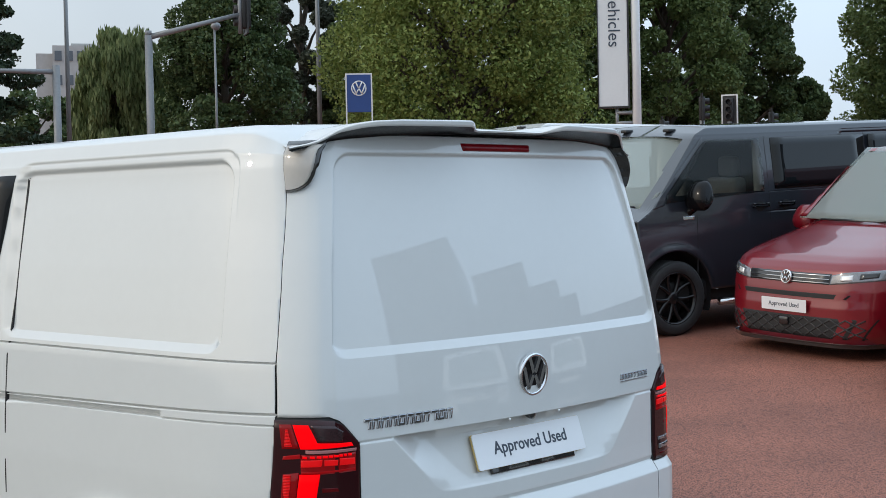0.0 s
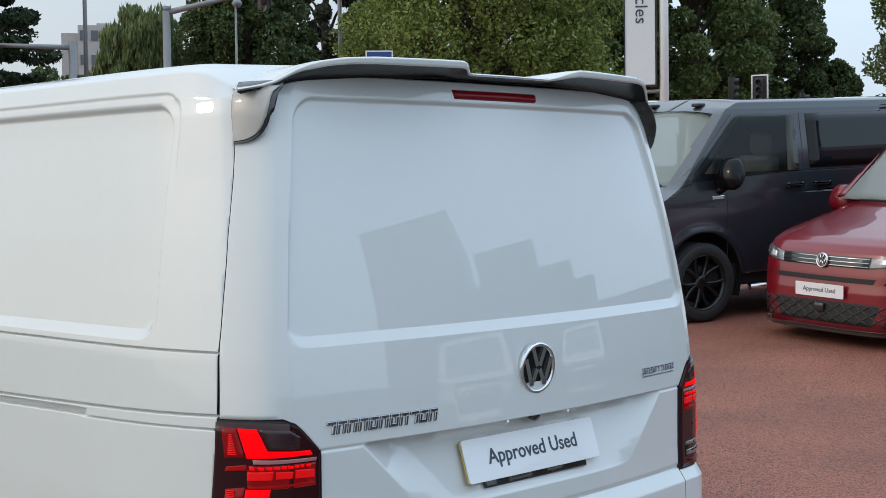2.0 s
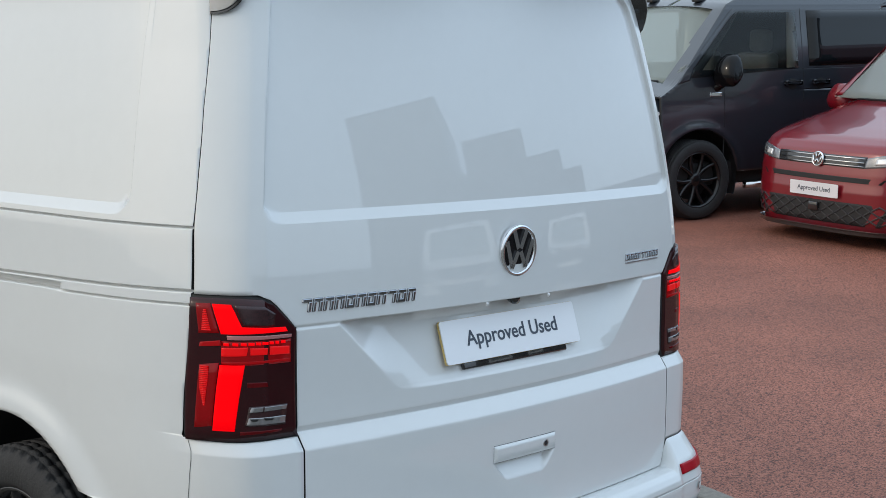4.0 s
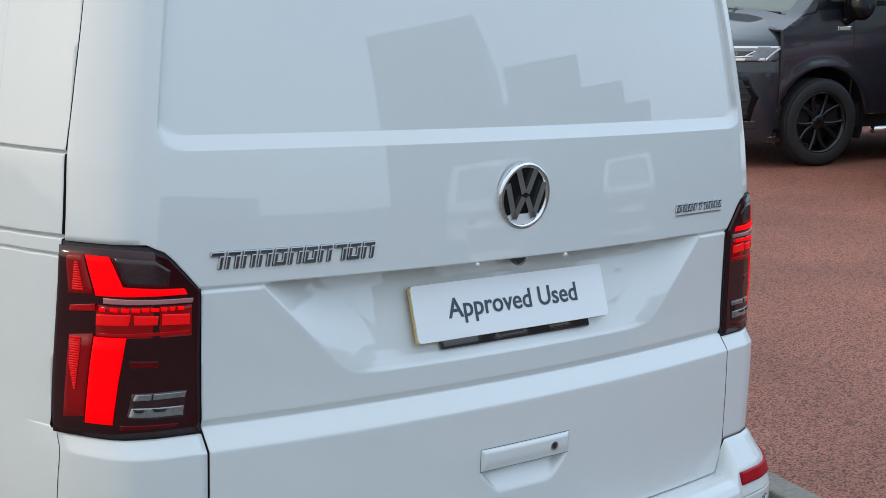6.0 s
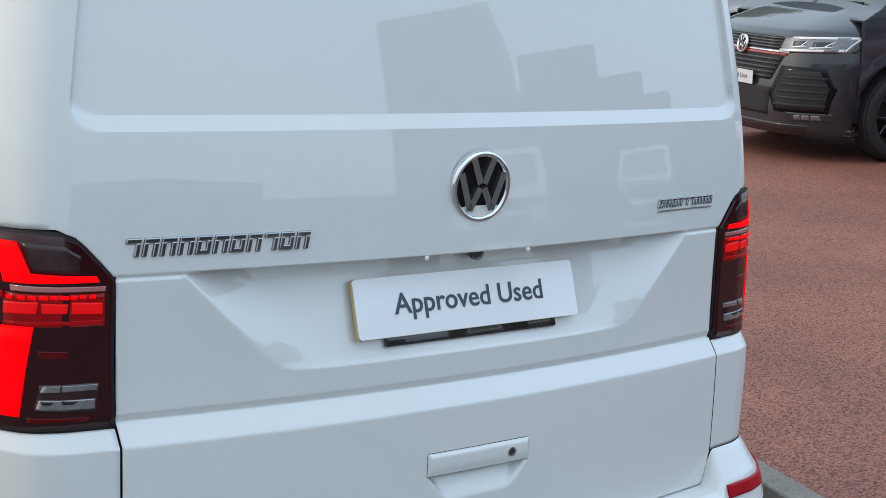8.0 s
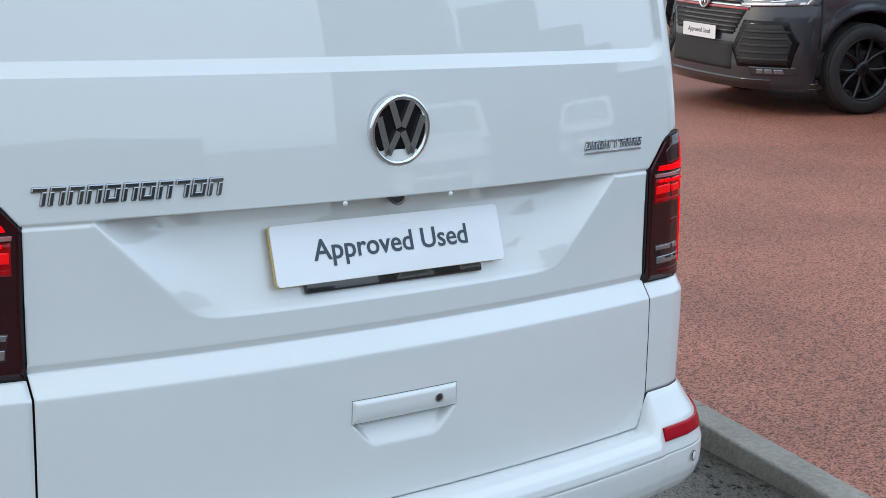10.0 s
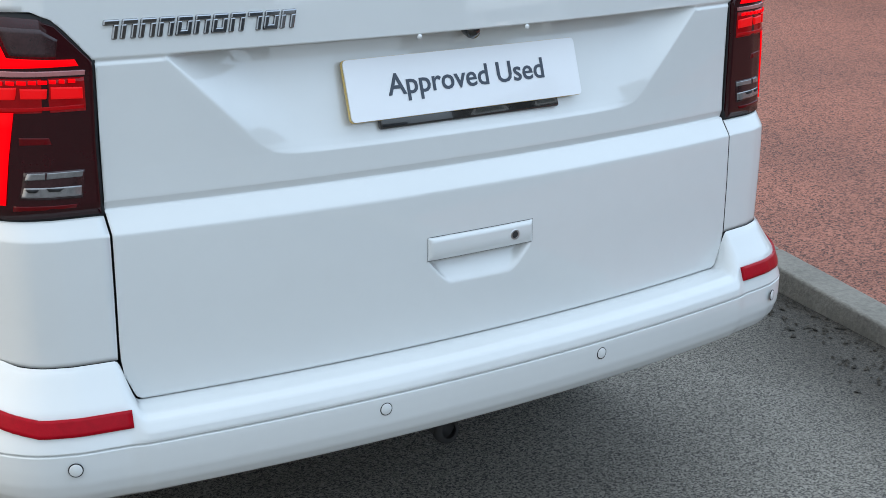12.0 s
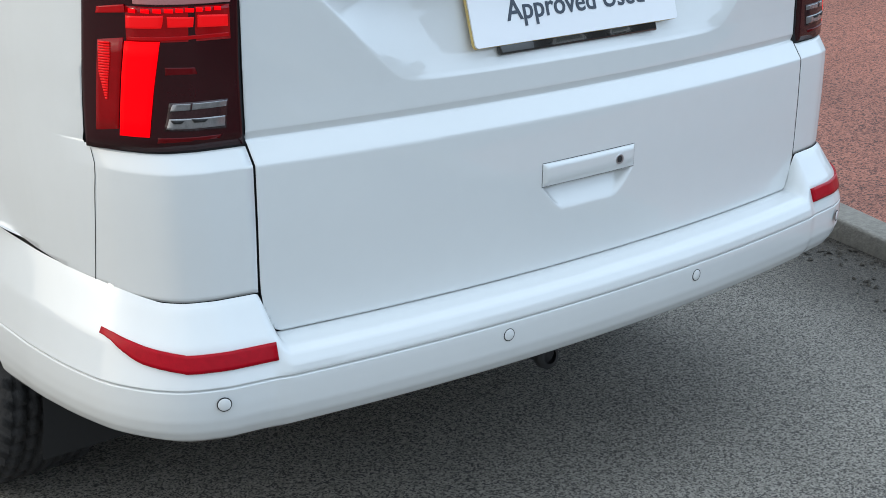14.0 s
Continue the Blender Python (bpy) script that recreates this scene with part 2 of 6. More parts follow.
def box(bm, x0, x1, y0, y1, z0, z1, bevel=0.0, segs=2):
    made = bmesh.ops.create_cube(bm, size=1)["verts"]
    for v in made:
        v.co = Vector((x0 + (v.co.x + 0.5) * (x1 - x0), y0 + (v.co.y + 0.5) * (y1 - y0), z0 + (v.co.z + 0.5) * (z1 - z0)))
    if bevel:
        edges = list({e for v in made for e in v.link_edges})
        bmesh.ops.bevel(bm, geom=edges, offset=bevel, segments=segs, affect="EDGES", profile=0.5)
    return bm


def tube(bm, a, b, r0, r1=None, n=12, caps=True):
    a, b = Vector(a), Vector(b)
    d = b - a
    m = Matrix.Translation((a + b) / 2) @ d.to_track_quat("Z", "Y").to_matrix().to_4x4()
    bmesh.ops.create_cone(bm, cap_ends=caps, segments=n, radius1=r0, radius2=r0 if r1 is None else r1, depth=d.length, matrix=m)
    return bm


def lathe(bm, rings, n=32, m=Matrix()):
    """Turns (radius, height) rings about the z axis of m."""
    loops = [[bm.verts.new(m @ Vector((r * math.cos(2 * math.pi * i / n), r * math.sin(2 * math.pi * i / n), h))) for i in range(n)] for r, h in rings]
    for p, q in zip(loops, loops[1:]):
        for i in range(n):
            bm.faces.new((p[i], p[(i + 1) % n], q[(i + 1) % n], q[i]))
    return bm


def prism(bm, outline, y0, y1, m=Matrix()):
    """An outline in x and z, from y0 to y1."""
    a = [bm.verts.new(m @ Vector((x, y0, z))) for x, z in outline]
    b = [bm.verts.new(m @ Vector((x, y1, z))) for x, z in outline]
    bm.faces.new(a)
    bm.faces.new(b[::-1])
    for i in range(len(a)):
        j = (i + 1) % len(a)
        bm.faces.new((a[j], a[i], b[i], b[j]))
    bmesh.ops.recalc_face_normals(bm, faces=bm.faces[:])
    return bm


def smooth(a, b, x):
    t = min(1.0, max(0.0, (x - a) / (b - a)))
    return t * t * (3 - 2 * t)


def table(x, rows):
    """Linear reading of a small table."""
    if x <= rows[0][0]:
        return rows[0][1]
    for (a, p), (b, q) in zip(rows, rows[1:]):
        if x <= b:
            return p + (q - p) * (x - a) / (b - a)
    return rows[-1][1]


def patch(bm, fn, us, vs, lip=0.0, flip=False, dark=0):
    """A sheet over a grid of u and v. Points that fall together are one; a lip folds the open edges inwards."""
    known, grid = {}, []
    for v in vs:
        row = []
        for u in us:
            p = fn(u, v)
            k = (round(p[0], 5), round(p[1], 5), round(p[2], 5))
            if k not in known:
                known[k] = bm.verts.new(k)
            row.append(known[k])
        grid.append(row)
    faces = []
    for r0, r1 in zip(grid, grid[1:]):
        for i in range(len(us) - 1):
            q = [r0[i], r0[i + 1], r1[i + 1], r1[i]]
            q = [v for k, v in enumerate(q) if v is not q[k - 1]]
            if len(set(q)) < 3:
                continue
            if ((q[1].co - q[0].co).cross(q[-1].co - q[0].co)).length < 1e-9 and len(q) == 3:
                continue
            try:
                faces.append(bm.faces.new(q[::-1] if flip else q))
            except ValueError:
                pass
    for v in [v for v in known.values() if not v.link_faces]:
        bm.verts.remove(v)
    bm.normal_update()
    for f in bm.faces:
        f.smooth = True
    if lip:
        edges = [e for e in bm.edges if e.is_boundary]
        away = {tuple(v.co): v.normal.copy() for e in edges for v in e.verts}
        for v in bmesh.ops.extrude_edge_only(bm, edges=edges)["geom"]:
            if isinstance(v, bmesh.types.BMVert):
                v.co -= away[tuple(v.co)] * lip
                for f in v.link_faces:
                    f.smooth = False
                    # a second slot blackens the lip, standing for shade between panels
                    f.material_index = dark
    return bm


def rim_of(bm):
    """Grows a sharp rim from the open edges of a smooth sheet; gives the rim's new points."""
    for f in bm.faces:
        f.smooth = True
    made = bmesh.ops.extrude_edge_only(bm, edges=[e for e in bm.edges if e.is_boundary])["geom"]
    for f in made:
        if isinstance(f, bmesh.types.BMFace):
            f.smooth = False
    return [v for v in made if isinstance(v, bmesh.types.BMVert)]


def steps(a, b, n):
    return [a + (b - a) * i / n for i in range(n + 1)]


def wordmark(name, text, size, m, mat, parent=None, depth=0.0005, align="CENTER", bold=0.0):
    """Readable words in the built-in font, as a mesh."""
    cu = bpy.data.curves.new(name, "FONT")
    cu.body, cu.size, cu.align_x, cu.align_y, cu.extrude = text, size, align, "CENTER", depth
    cu.resolution_u, cu.offset = 3, bold
    ob = bpy.data.objects.new(name, cu)
    me = bpy.data.meshes.new_from_object(ob)
    bpy.data.objects.remove(ob)
    bpy.data.curves.remove(cu)
    me.materials.clear()
    me.transform(m)
    src = bmesh.new()
    src.from_mesh(me)
    bpy.data.meshes.remove(me)
    left = set(src.verts)
    while left:
        island, todo = set(), [left.pop()]
        while todo:
            v = todo.pop()
            island.add(v)
            for e in v.link_edges:
                o = e.other_vert(v)
                if o in left:
                    left.discard(o)
                    todo.append(o)
        bm = bmesh.new()
        twin = {v: bm.verts.new(v.co) for v in island}
        for f in {f for v in island for f in v.link_faces}:
            bm.faces.new([twin[v] for v in f.verts])
        part(name, bm, mat, parent, smooth=False)
    src.free()


# ---- the white van: its skin ----
# Outline of the cross-section, from sill to the middle of the roof: half-width and height.
SECTION = [(0.925, 0.42), (0.945, 0.60), (0.952, 0.80), (0.951, 1.00), (0.943, 1.17), (0.940, 1.21), (0.930, 1.34), (0.912, 1.48), (0.892, 1.62),
           (0.869, 1.76), (0.857, 1.85), (0.849, 1.91), (0.838, 1.95), (0.812, 1.982), (0.76, 2.000), (0.45, 2.012), (0.2, 2.016), (0.0, 2.017)]
LENGTHS = [0.0]
for (ax, az), (bx, bz) in zip(SECTION, SECTION[1:]):
    LENGTHS.append(LENGTHS[-1] + math.hypot(bx - ax, bz - az))
# How far the rear stands forward of the origin, by height.
REAR = [(0.30, -0.034), (0.60, -0.034), (0.75, -0.036), (0.80, -0.0355), (0.83, -0.0352), (0.846, -0.0348), (0.850, -0.0325), (0.8825, -0.0085), (0.8832, -0.0030), (0.8975, -0.0082), (0.90, -0.0085), (0.95, -0.0072), (1.13, -0.008), (1.25, 0.0),
        (2.2, 0.18)]
BEND, CORNER = 0.11, 0.165
# The rear corner in plan: in from the side and forward from the rear.
TURN_X = [(0, -0.165), (0.12, -0.124), (0.20, -0.104), (0.26, -0.090), (0.34, -0.074), (0.45, -0.056), (0.57, -0.032), (0.70, -0.013), (0.85, -0.003), (1.0, 0.0)]
TURN_Y = [(0, 0.0), (0.12, 0.0165), (0.20, 0.034), (0.26, 0.053), (0.34, 0.081), (0.45, 0.120), (0.57, 0.212), (0.70, 0.32), (0.85, 0.445), (1.0, 0.57)]


def rear(z):
    """How far the rear stands forward at a height; it leans in a smooth bow above the badge."""
    u = z - 1.25
    return table(z, REAR) if u < 0 else 0.0875 * u + 0.1305 * u * u


def width_at(z):
    return table(z, [(q[1], q[0]) for q in SECTION[:14]])


def section(v):
    """The cross-section's outline at the length v."""
    return table(v, list(zip(LENGTHS, [q[0] for q in SECTION]))), table(v, list(zip(LENGTHS, [q[1] for q in SECTION])))


def plan(a, w, z):
    """Where the skin runs in plan: a is -1 to 1 over the rear, 1 to 2 round the corner, on from 2 along the side by metres."""
    s, a = (1 if a >= 0 else -1), abs(a)
    flat = w - CORNER
    if a <= 1:
        x = a * flat
        return s * x, rear(z) + BEND * x * x
    y0 = rear(z)
    if z < 0.95:
        y0 += (table(z, [(0.30, -0.034), (0.75, -0.036), (0.95, -0.0072)]) - y0) * smooth(1.44, 1.62, a)
    y0 += BEND * flat * flat * (1 if flat > 0 else -1)
    t = min(1.0, a - 1)
    k = min(0.03, t, 1 - t)
    x = w + (table(t - k, TURN_X) + 2 * table(t, TURN_X) + table(t + k, TURN_X)) / 4
    y = y0 + (table(t - k, TURN_Y) + 2 * table(t, TURN_Y) + table(t + k, TURN_Y)) / 4
    if a > 2:
        y += a - 2
    return s * x, y


def length_at(z):
    """How far along the cross-section's outline the height z lies."""
    return table(z, list(zip([q[1] for q in SECTION], LENGTHS)))


def split(z):
    """Where the tailgate meets the side, as a."""
    return table(z, [(0.6, 1.516), (1.2, 1.457), (1.352, 1.453), (1.635, 1.407), (1.84, 1.356), (2.0, 1.323)])


SPLIT = 1.45


def inset(x, z, hw, z0, z1, r, soft, low=None):
    """0 outside, 1 inside a rounded shape with half-width hw, with edges that slope over soft."""
    qx, qz = abs(x) - hw + r, abs(z - (z0 + z1) / 2) - (z1 - z0) / 2 + r
    d = math.hypot(max(qx, 0), max(qz, 0)) + min(max(qx, qz), 0) - r
    k = smooth(soft * 0.5, -soft * 0.5, d)
    if low and z < (z0 + z1) / 2:
        t = smooth(-0.03, 0.03, qz - qx)
        k += (min(1.0, max(0.0, 0.5 - d / low)) - k) * t
    return k


def gate_depth(x, z):
    """How far the tailgate is pressed in, in metres."""
    d = 0.0
    if z > 1.33:
        d += 0.013 * inset(x, z, table(z, [(1.40, 0.769), (1.6, 0.734), (1.8, 0.693), (1.94, 0.660)]), 1.377, 1.946, 0.055, 0.010, 0.026)
    if 0.90 < z < 1.132:
        side = table(z, [(0.9425, 0.36), (0.946, 0.392), (0.953, 0.415), (0.97, 0.436), (1.13, 0.592)])
        k = 1 - (1 - min(1.0, max(0.0, (side - abs(x)) / 0.15))) ** 2
        d += k * table(z, [(0.9425, 0.0), (0.950, 0.0045), (0.962, 0.0095), (0.98, 0.0155), (1.0, 0.0215), (1.06, 0.039), (1.10, 0.050), (1.126, 0.053), (1.132, 0.003)])
    if 1.116 < z < 1.138:
        d += 0.004 * smooth(0.006, 0.0, abs(z - 1.127)) * smooth(0.0, 0.01, abs(x) - 0.585)
    if 0.655 < z < 0.72:
        side = table(z, [(0.668, 0.078), (0.69, 0.098), (0.714, 0.118)])
        d += smooth(0, 0.012, side - abs(x)) * table(z, [(0.664, 0.0), (0.672, 0.004), (0.70, 0.022), (0.716, 0.028), (0.72, 0.0)])
    return d


def gate_edge(z, upper):
    """Where the tailgate ends, as a."""
    flat = width_at(z) - CORNER
    if upper:
        return split(z)
    x = table(z, [(0.555, 0.668), (0.560, 0.679), (0.60, 0.697), (0.63, 0.7015), (0.66, 0.7025), (1.126, 0.7025), (1.15, 0.722), (1.18, 0.748), (1.196, 0.765), (1.21, 0.80)])
    return x / flat if x <= flat else 1 + min(0.3, 0.12 * (x - flat) / 0.05)


def van_gate(fine=True):
    bm = bmesh.new()
    rows = [(z, False) for z in steps(0.555, 0.66, 26) + steps(0.6605, 0.73, 24) + steps(0.735, 0.84, 10) + [0.8455, 0.8475, 0.850] + steps(0.854, 0.880, 8) + [0.8824, 0.8833] + steps(0.886, 0.896, 4) + [0.8970, 0.8976, 0.8983, 0.901, 0.905, 0.92, 0.93, 0.935] + steps(0.938, 0.958, 12) + steps(0.962, 1.10, 40) + steps(1.103, 1.209, 40)]
    rows += [(z, True) for z in steps(1.2095, 1.355, 14) + [1.360, 1.3632, 1.3640, 1.3648] + steps(1.368, 1.386, 6) + [1.3892, 1.390, 1.3908] + steps(1.394, 1.44, 14) + steps(1.446, 1.88, 36) + steps(1.884, 2.004, 36)]
    cols = steps(-SPLIT, -1.0, 44) + steps(-0.995, -0.86, 20) + steps(-0.855, -0.5, 90) + steps(-0.495, 0.495, 150) + steps(0.5, 0.855, 90) + steps(0.86, 0.995, 20) + steps(1.0, SPLIT, 44)

    if not fine:
        rows, cols = rows[::4] + rows[-1:], cols[::6] + cols[-1:]

    def at(a, row):
        z, upper = row
        e = gate_edge(z, upper)
        a = max(-e, min(e if upper else e - 0.010 * smooth(1.16, 1.10, z), a))
        x, y = plan(a, width_at(z), z)
        z = min(z, table(abs(x), [(0.55, 2.004), (0.62, 1.995), (0.672, 1.980), (0.72, 1.960), (0.77, 1.945)]))
        return x, y + (gate_depth(x, z) if abs(a) <= 1.02 else 0), z
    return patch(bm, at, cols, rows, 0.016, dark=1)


def side_depth(y, z):
    """Pressings of the van's side: the blind window panel, the rail below it and the arch."""
    d = 0.0
    if z > 1.33:
        lo, hi = 1.374, 1.938
        q0 = table(z, [(1.39, 0.40), (1.93, 0.43)])
        qy, qz = abs(y - (q0 + 1.60) / 2) - (1.60 - q0) / 2 + 0.07, abs(z - (lo + hi) / 2) - (hi - lo) / 2 + 0.07
        dist = math.hypot(max(qy, 0), max(qz, 0)) + min(max(qy, qz), 0) - 0.07
        d += 0.016 * (min(1.0, max(0.0, -dist / 0.026)) if z < 1.45 and qz > qy else smooth(0.002, -0.010, dist))
        # a shallow step round the panel's top
        qy, qz = abs(y - (q0 + 1.575) / 2) - (1.625 - q0) / 2 + 0.07, abs(z - 1.668) - 0.30 + 0.07
        rim = math.hypot(max(qy, 0), max(qz, 0)) + min(max(qy, qz), 0) - 0.07
        d += 0.006 * smooth(0.002, -0.005, rim) * smooth(1.74, 1.90, z)
    if 1.16 < z < 1.23 and y < 3.1:
        d += 0.013 * smooth(0.0040, 0.0012, abs(z - (1.219 - 0.022 * y)))
        if y < 0.67:
            d += 0.010 * smooth(0.0032, 0.001, abs(z - (1.187 - 0.017 * y)))
        else:
            d += 0.028 * smooth(0.0, 0.003, z - (1.187 - 0.017 * y)) * smooth(0.020, 0.017, z - (1.187 - 0.017 * y))
    if 1.34 < z < 1.37 and y < 3.1:
        d += 0.011 * smooth(0.0034, 0.001, abs(z - 1.357))
    return d


def arch_at(y, yc, r):
    return math.sqrt(max(0, r * r - (y - yc) ** 2))


WHEEL_Y, WHEEL_R = 0.91, 0.368


def arch_liner(s, yc):
    """The dark tunnel over a wheel, open below."""
    bm = bmesh.new()
    patch(bm, lambda q, t: (s * (0.92 - 0.30 * min(1, t)), yc + math.cos(q) * (0.468 if t <= 1 else 0.05), 0.37 + math.sin(q) * (0.468 if t <= 1 else 0.05)), steps(-0.35, math.pi + 0.35, 32), [0, 0.5, 1, 2])
    return bm


def van_side(s, arches, skip_bumper=True):
    """One side with half of the roof; s is -1 for the left, 1 for the right."""
    bm = bmesh.new()
    vs = steps(0, 0.16, 12) + steps(0.17, 0.424, 20) + [length_at(z) for z in [0.8455, 0.8475, 0.850] + steps(0.854, 0.880, 6) + [0.8824, 0.8833]] + steps(0.466, 0.70, 18) + steps(0.703, 0.743, 6) + steps(0.7445, 0.806, 44) + steps(0.81, 0.928, 14) + steps(0.93, 0.945, 14) + [length_at(z) for z in [1.3690, 1.3733, 1.3740, 1.3747] + steps(1.378, 1.396, 5) + [1.3993, 1.4000, 1.4007]] + steps(length_at(1.405), LENGTHS[8], 20)[:-1] + steps(LENGTHS[8], LENGTHS[12], 60) + steps(LENGTHS[12] + 0.002, LENGTHS[13], 14) + steps(LENGTHS[13] + 0.01, LENGTHS[-1], 22)
    cols = steps(0.85, SPLIT, 26) + steps(SPLIT + 0.006, 1.57, 9) + steps(1.574, 1.76, 62) + steps(1.767, 1.80, 5) + steps(1.81, 2.3, 44) + steps(2.31, 2.75, 30) + steps(2.78, 3.2, 20) + steps(3.25, 5.8, 56)

    if not skip_bumper:
        vs, cols = vs[:90:2] + vs[90:], cols[:150:4] + cols[150:]

    def at(a, v):
        w, z = section(v)
        lo = split(z) + 0.005
        if z < 0.878 and skip_bumper:
            lo = (0.7065 if s < 0 else 0.6972) / (w - CORNER)
        a = max(a, lo)
        x, y = plan(a, w, z)
        y = min(y, 4.36)
        z += smooth(1.935, 2.0, z) * (0.042 * smooth(0.12, 0.46, y) - 0.045 * smooth(0.40, 0.20, y))
        z = min(z, table(y, [(3.2, 2.1), (3.55, 1.955), (4.18, 1.245), (4.36, 1.14)]))
        if arches:
            low = 0.0
            for yc in (WHEEL_Y, WHEEL_Y + 3.0):
                h = arch_at(y, yc, 0.460)
                if h:
                    low = max(low, 0.345 + h + 0.03)
                rim = abs(math.hypot(y - yc, z - 0.345) - 0.495)
                x += 0.014 * smooth(0.09, 0.0, rim) * smooth(0.1, 0.5, z)
            if low:
                z = max(z, low)
            if y < 0.62 and skip_bumper:
                z = max(z, 0.631 + 0.06 * smooth(0.05, 0.62, y))
        if w > 0.5:
            x -= side_depth(y, z)
        return s * x, y, z
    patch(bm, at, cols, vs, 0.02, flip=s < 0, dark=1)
    # the windscreen's opening, and on parked vans those of the cab doors
    gone = []
    for f in bm.faces:
        c = f.calc_center_median()
        over = c.y > 3.52 and 1.27 < c.z < 1.93 and abs(c.x) < 0.75 - 0.1 * (c.z - 1.245) and c.z > table(c.y, [(3.2, 2.1), (3.55, 1.955), (4.18, 1.245), (4.36, 1.14)]) - 0.03
        door = not skip_bumper and abs(c.x) > 0.8 and c.y > 2.74 and 1.37 < c.z < 1.885 and c.z < table(c.y, [(3.42, 1.89), (3.53, 1.85), (3.98, 1.40)])
        if over or door:
            gone.append(f)
    bmesh.ops.delete(bm, geom=gone, context="FACES")
    return bm


def skin(a, z, out=0.0):
    """A point on the skin by a and height, moved outwards by out."""
    w = width_at(z)
    x, y = plan(a, w, z)
    x2, y2 = plan(a + 0.002, w, z)
    t = Vector((x2 - x, y2 - y, 0)).normalized()
    n = Vector((t.y, -t.x, 0))
    return Vector((x, y, z)) + n * out


def skin_shape(name, outline, out, mat, parent, thick=0.004, s=1, label="", cuts=6):
    """A flat-sided piece that follows the skin: an outline of (a, z), proud by out."""
    bm = bmesh.new()
    vs = [bm.verts.new((a, 0, z)) for a, z in outline]
    f = bm.faces.new(vs)
    bmesh.ops.triangulate(bm, faces=[f])
    bmesh.ops.subdivide_edges(bm, edges=bm.edges[:], cuts=cuts, use_grid_fill=True)
    for v in bm.verts:
        v.co = skin(s * abs(v.co.x), v.co.z, out(abs(v.co.x), v.co.z) if callable(out) else out)
    bmesh.ops.recalc_face_normals(bm, faces=bm.faces[:])
    bm.normal_update()
    c = sum((v.co for v in bm.verts), Vector()) / len(bm.verts)
    if sum((f.normal.dot(Vector((c.x, c.y - 2, 0))) for f in bm.faces)) < 0:
        bmesh.ops.reverse_faces(bm, faces=bm.faces[:])
    mid = Vector((0, 1.5, c.z))
    for v in rim_of(bm):
        v.co += (mid - v.co).normalized() * thick
    return part(name, bm, mat, parent, label)


def bumper_skin(s):
    bm = bmesh.new()
    mid = [(-0.004, 0.5535), (0.02, 0.552), (0.045, 0.546), (0.060, 0.536), (0.069, 0.520), (0.072, 0.508), (0.0715, 0.504), (0.0660, 0.502), (0.0715, 0.500), (0.072, 0.492), (0.071, 0.47), (0.069, 0.447), (0.062, 0.425), (0.050, 0.407), (0.028, 0.394), (-0.03, 0.388), (-0.10, 0.386)]
    end = [(0.002, 0.630), (0.010, 0.622), (0.030, 0.590), (0.046, 0.566), (0.056, 0.535), (0.064, 0.512), (0.0665, 0.504), (0.0615, 0.502), (0.067, 0.500), (0.067, 0.492), (0.067, 0.47), (0.065, 0.447), (0.058, 0.425), (0.046, 0.407), (0.025, 0.394), (-0.03, 0.388), (-0.10, 0.386)]

    def at(a, v):
        i = min(int(v), len(mid) - 2)
        t = v - i
        o0, z0 = (mid[i][k] + (mid[i + 1][k] - mid[i][k]) * t for k in (0, 1))
        o1, z1 = (end[i][k] + (end[i + 1][k] - end[i][k]) * t for k in (0, 1))
        x = abs(a) * (width_at(0.6) - CORNER) + (0.008 if a > 0 else 0)
        lift = smooth(0.676, 0.712, x)
        o, z = o0 + (o1 - o0) * lift, z0 + (z1 - z0) * lift
        far = max(0, abs(a) - 1.25)
        o = o * (1 - 0.55 * smooth(1.35, 1.95, abs(a)))
        if v < 5:
            z += 0.065 * far * (1 - v / 5)
        if v > 8:
            z -= 0.012 * smooth(1.3, 1.9, abs(a)) * (v - 8) / 8
        w = width_at(0.6)
        p, q = plan(a, w, 0.6), plan(a + 0.002, w, 0.6)
        d = Vector((q[0] - p[0], q[1] - p[1], 0)).normalized()
        return p[0] + d.y * o, p[1] - d.x * o, z
    cols = steps(-1.88, -1.0, 50) + steps(-0.98, -0.8, 30) + steps(-0.79, 0.79, 90) + steps(0.8, 0.98, 30) + steps(1.0, 1.88, 50)
    return patch(bm, at, cols, [k / 4 for k in range(4 * 16 + 1)], 0.0)


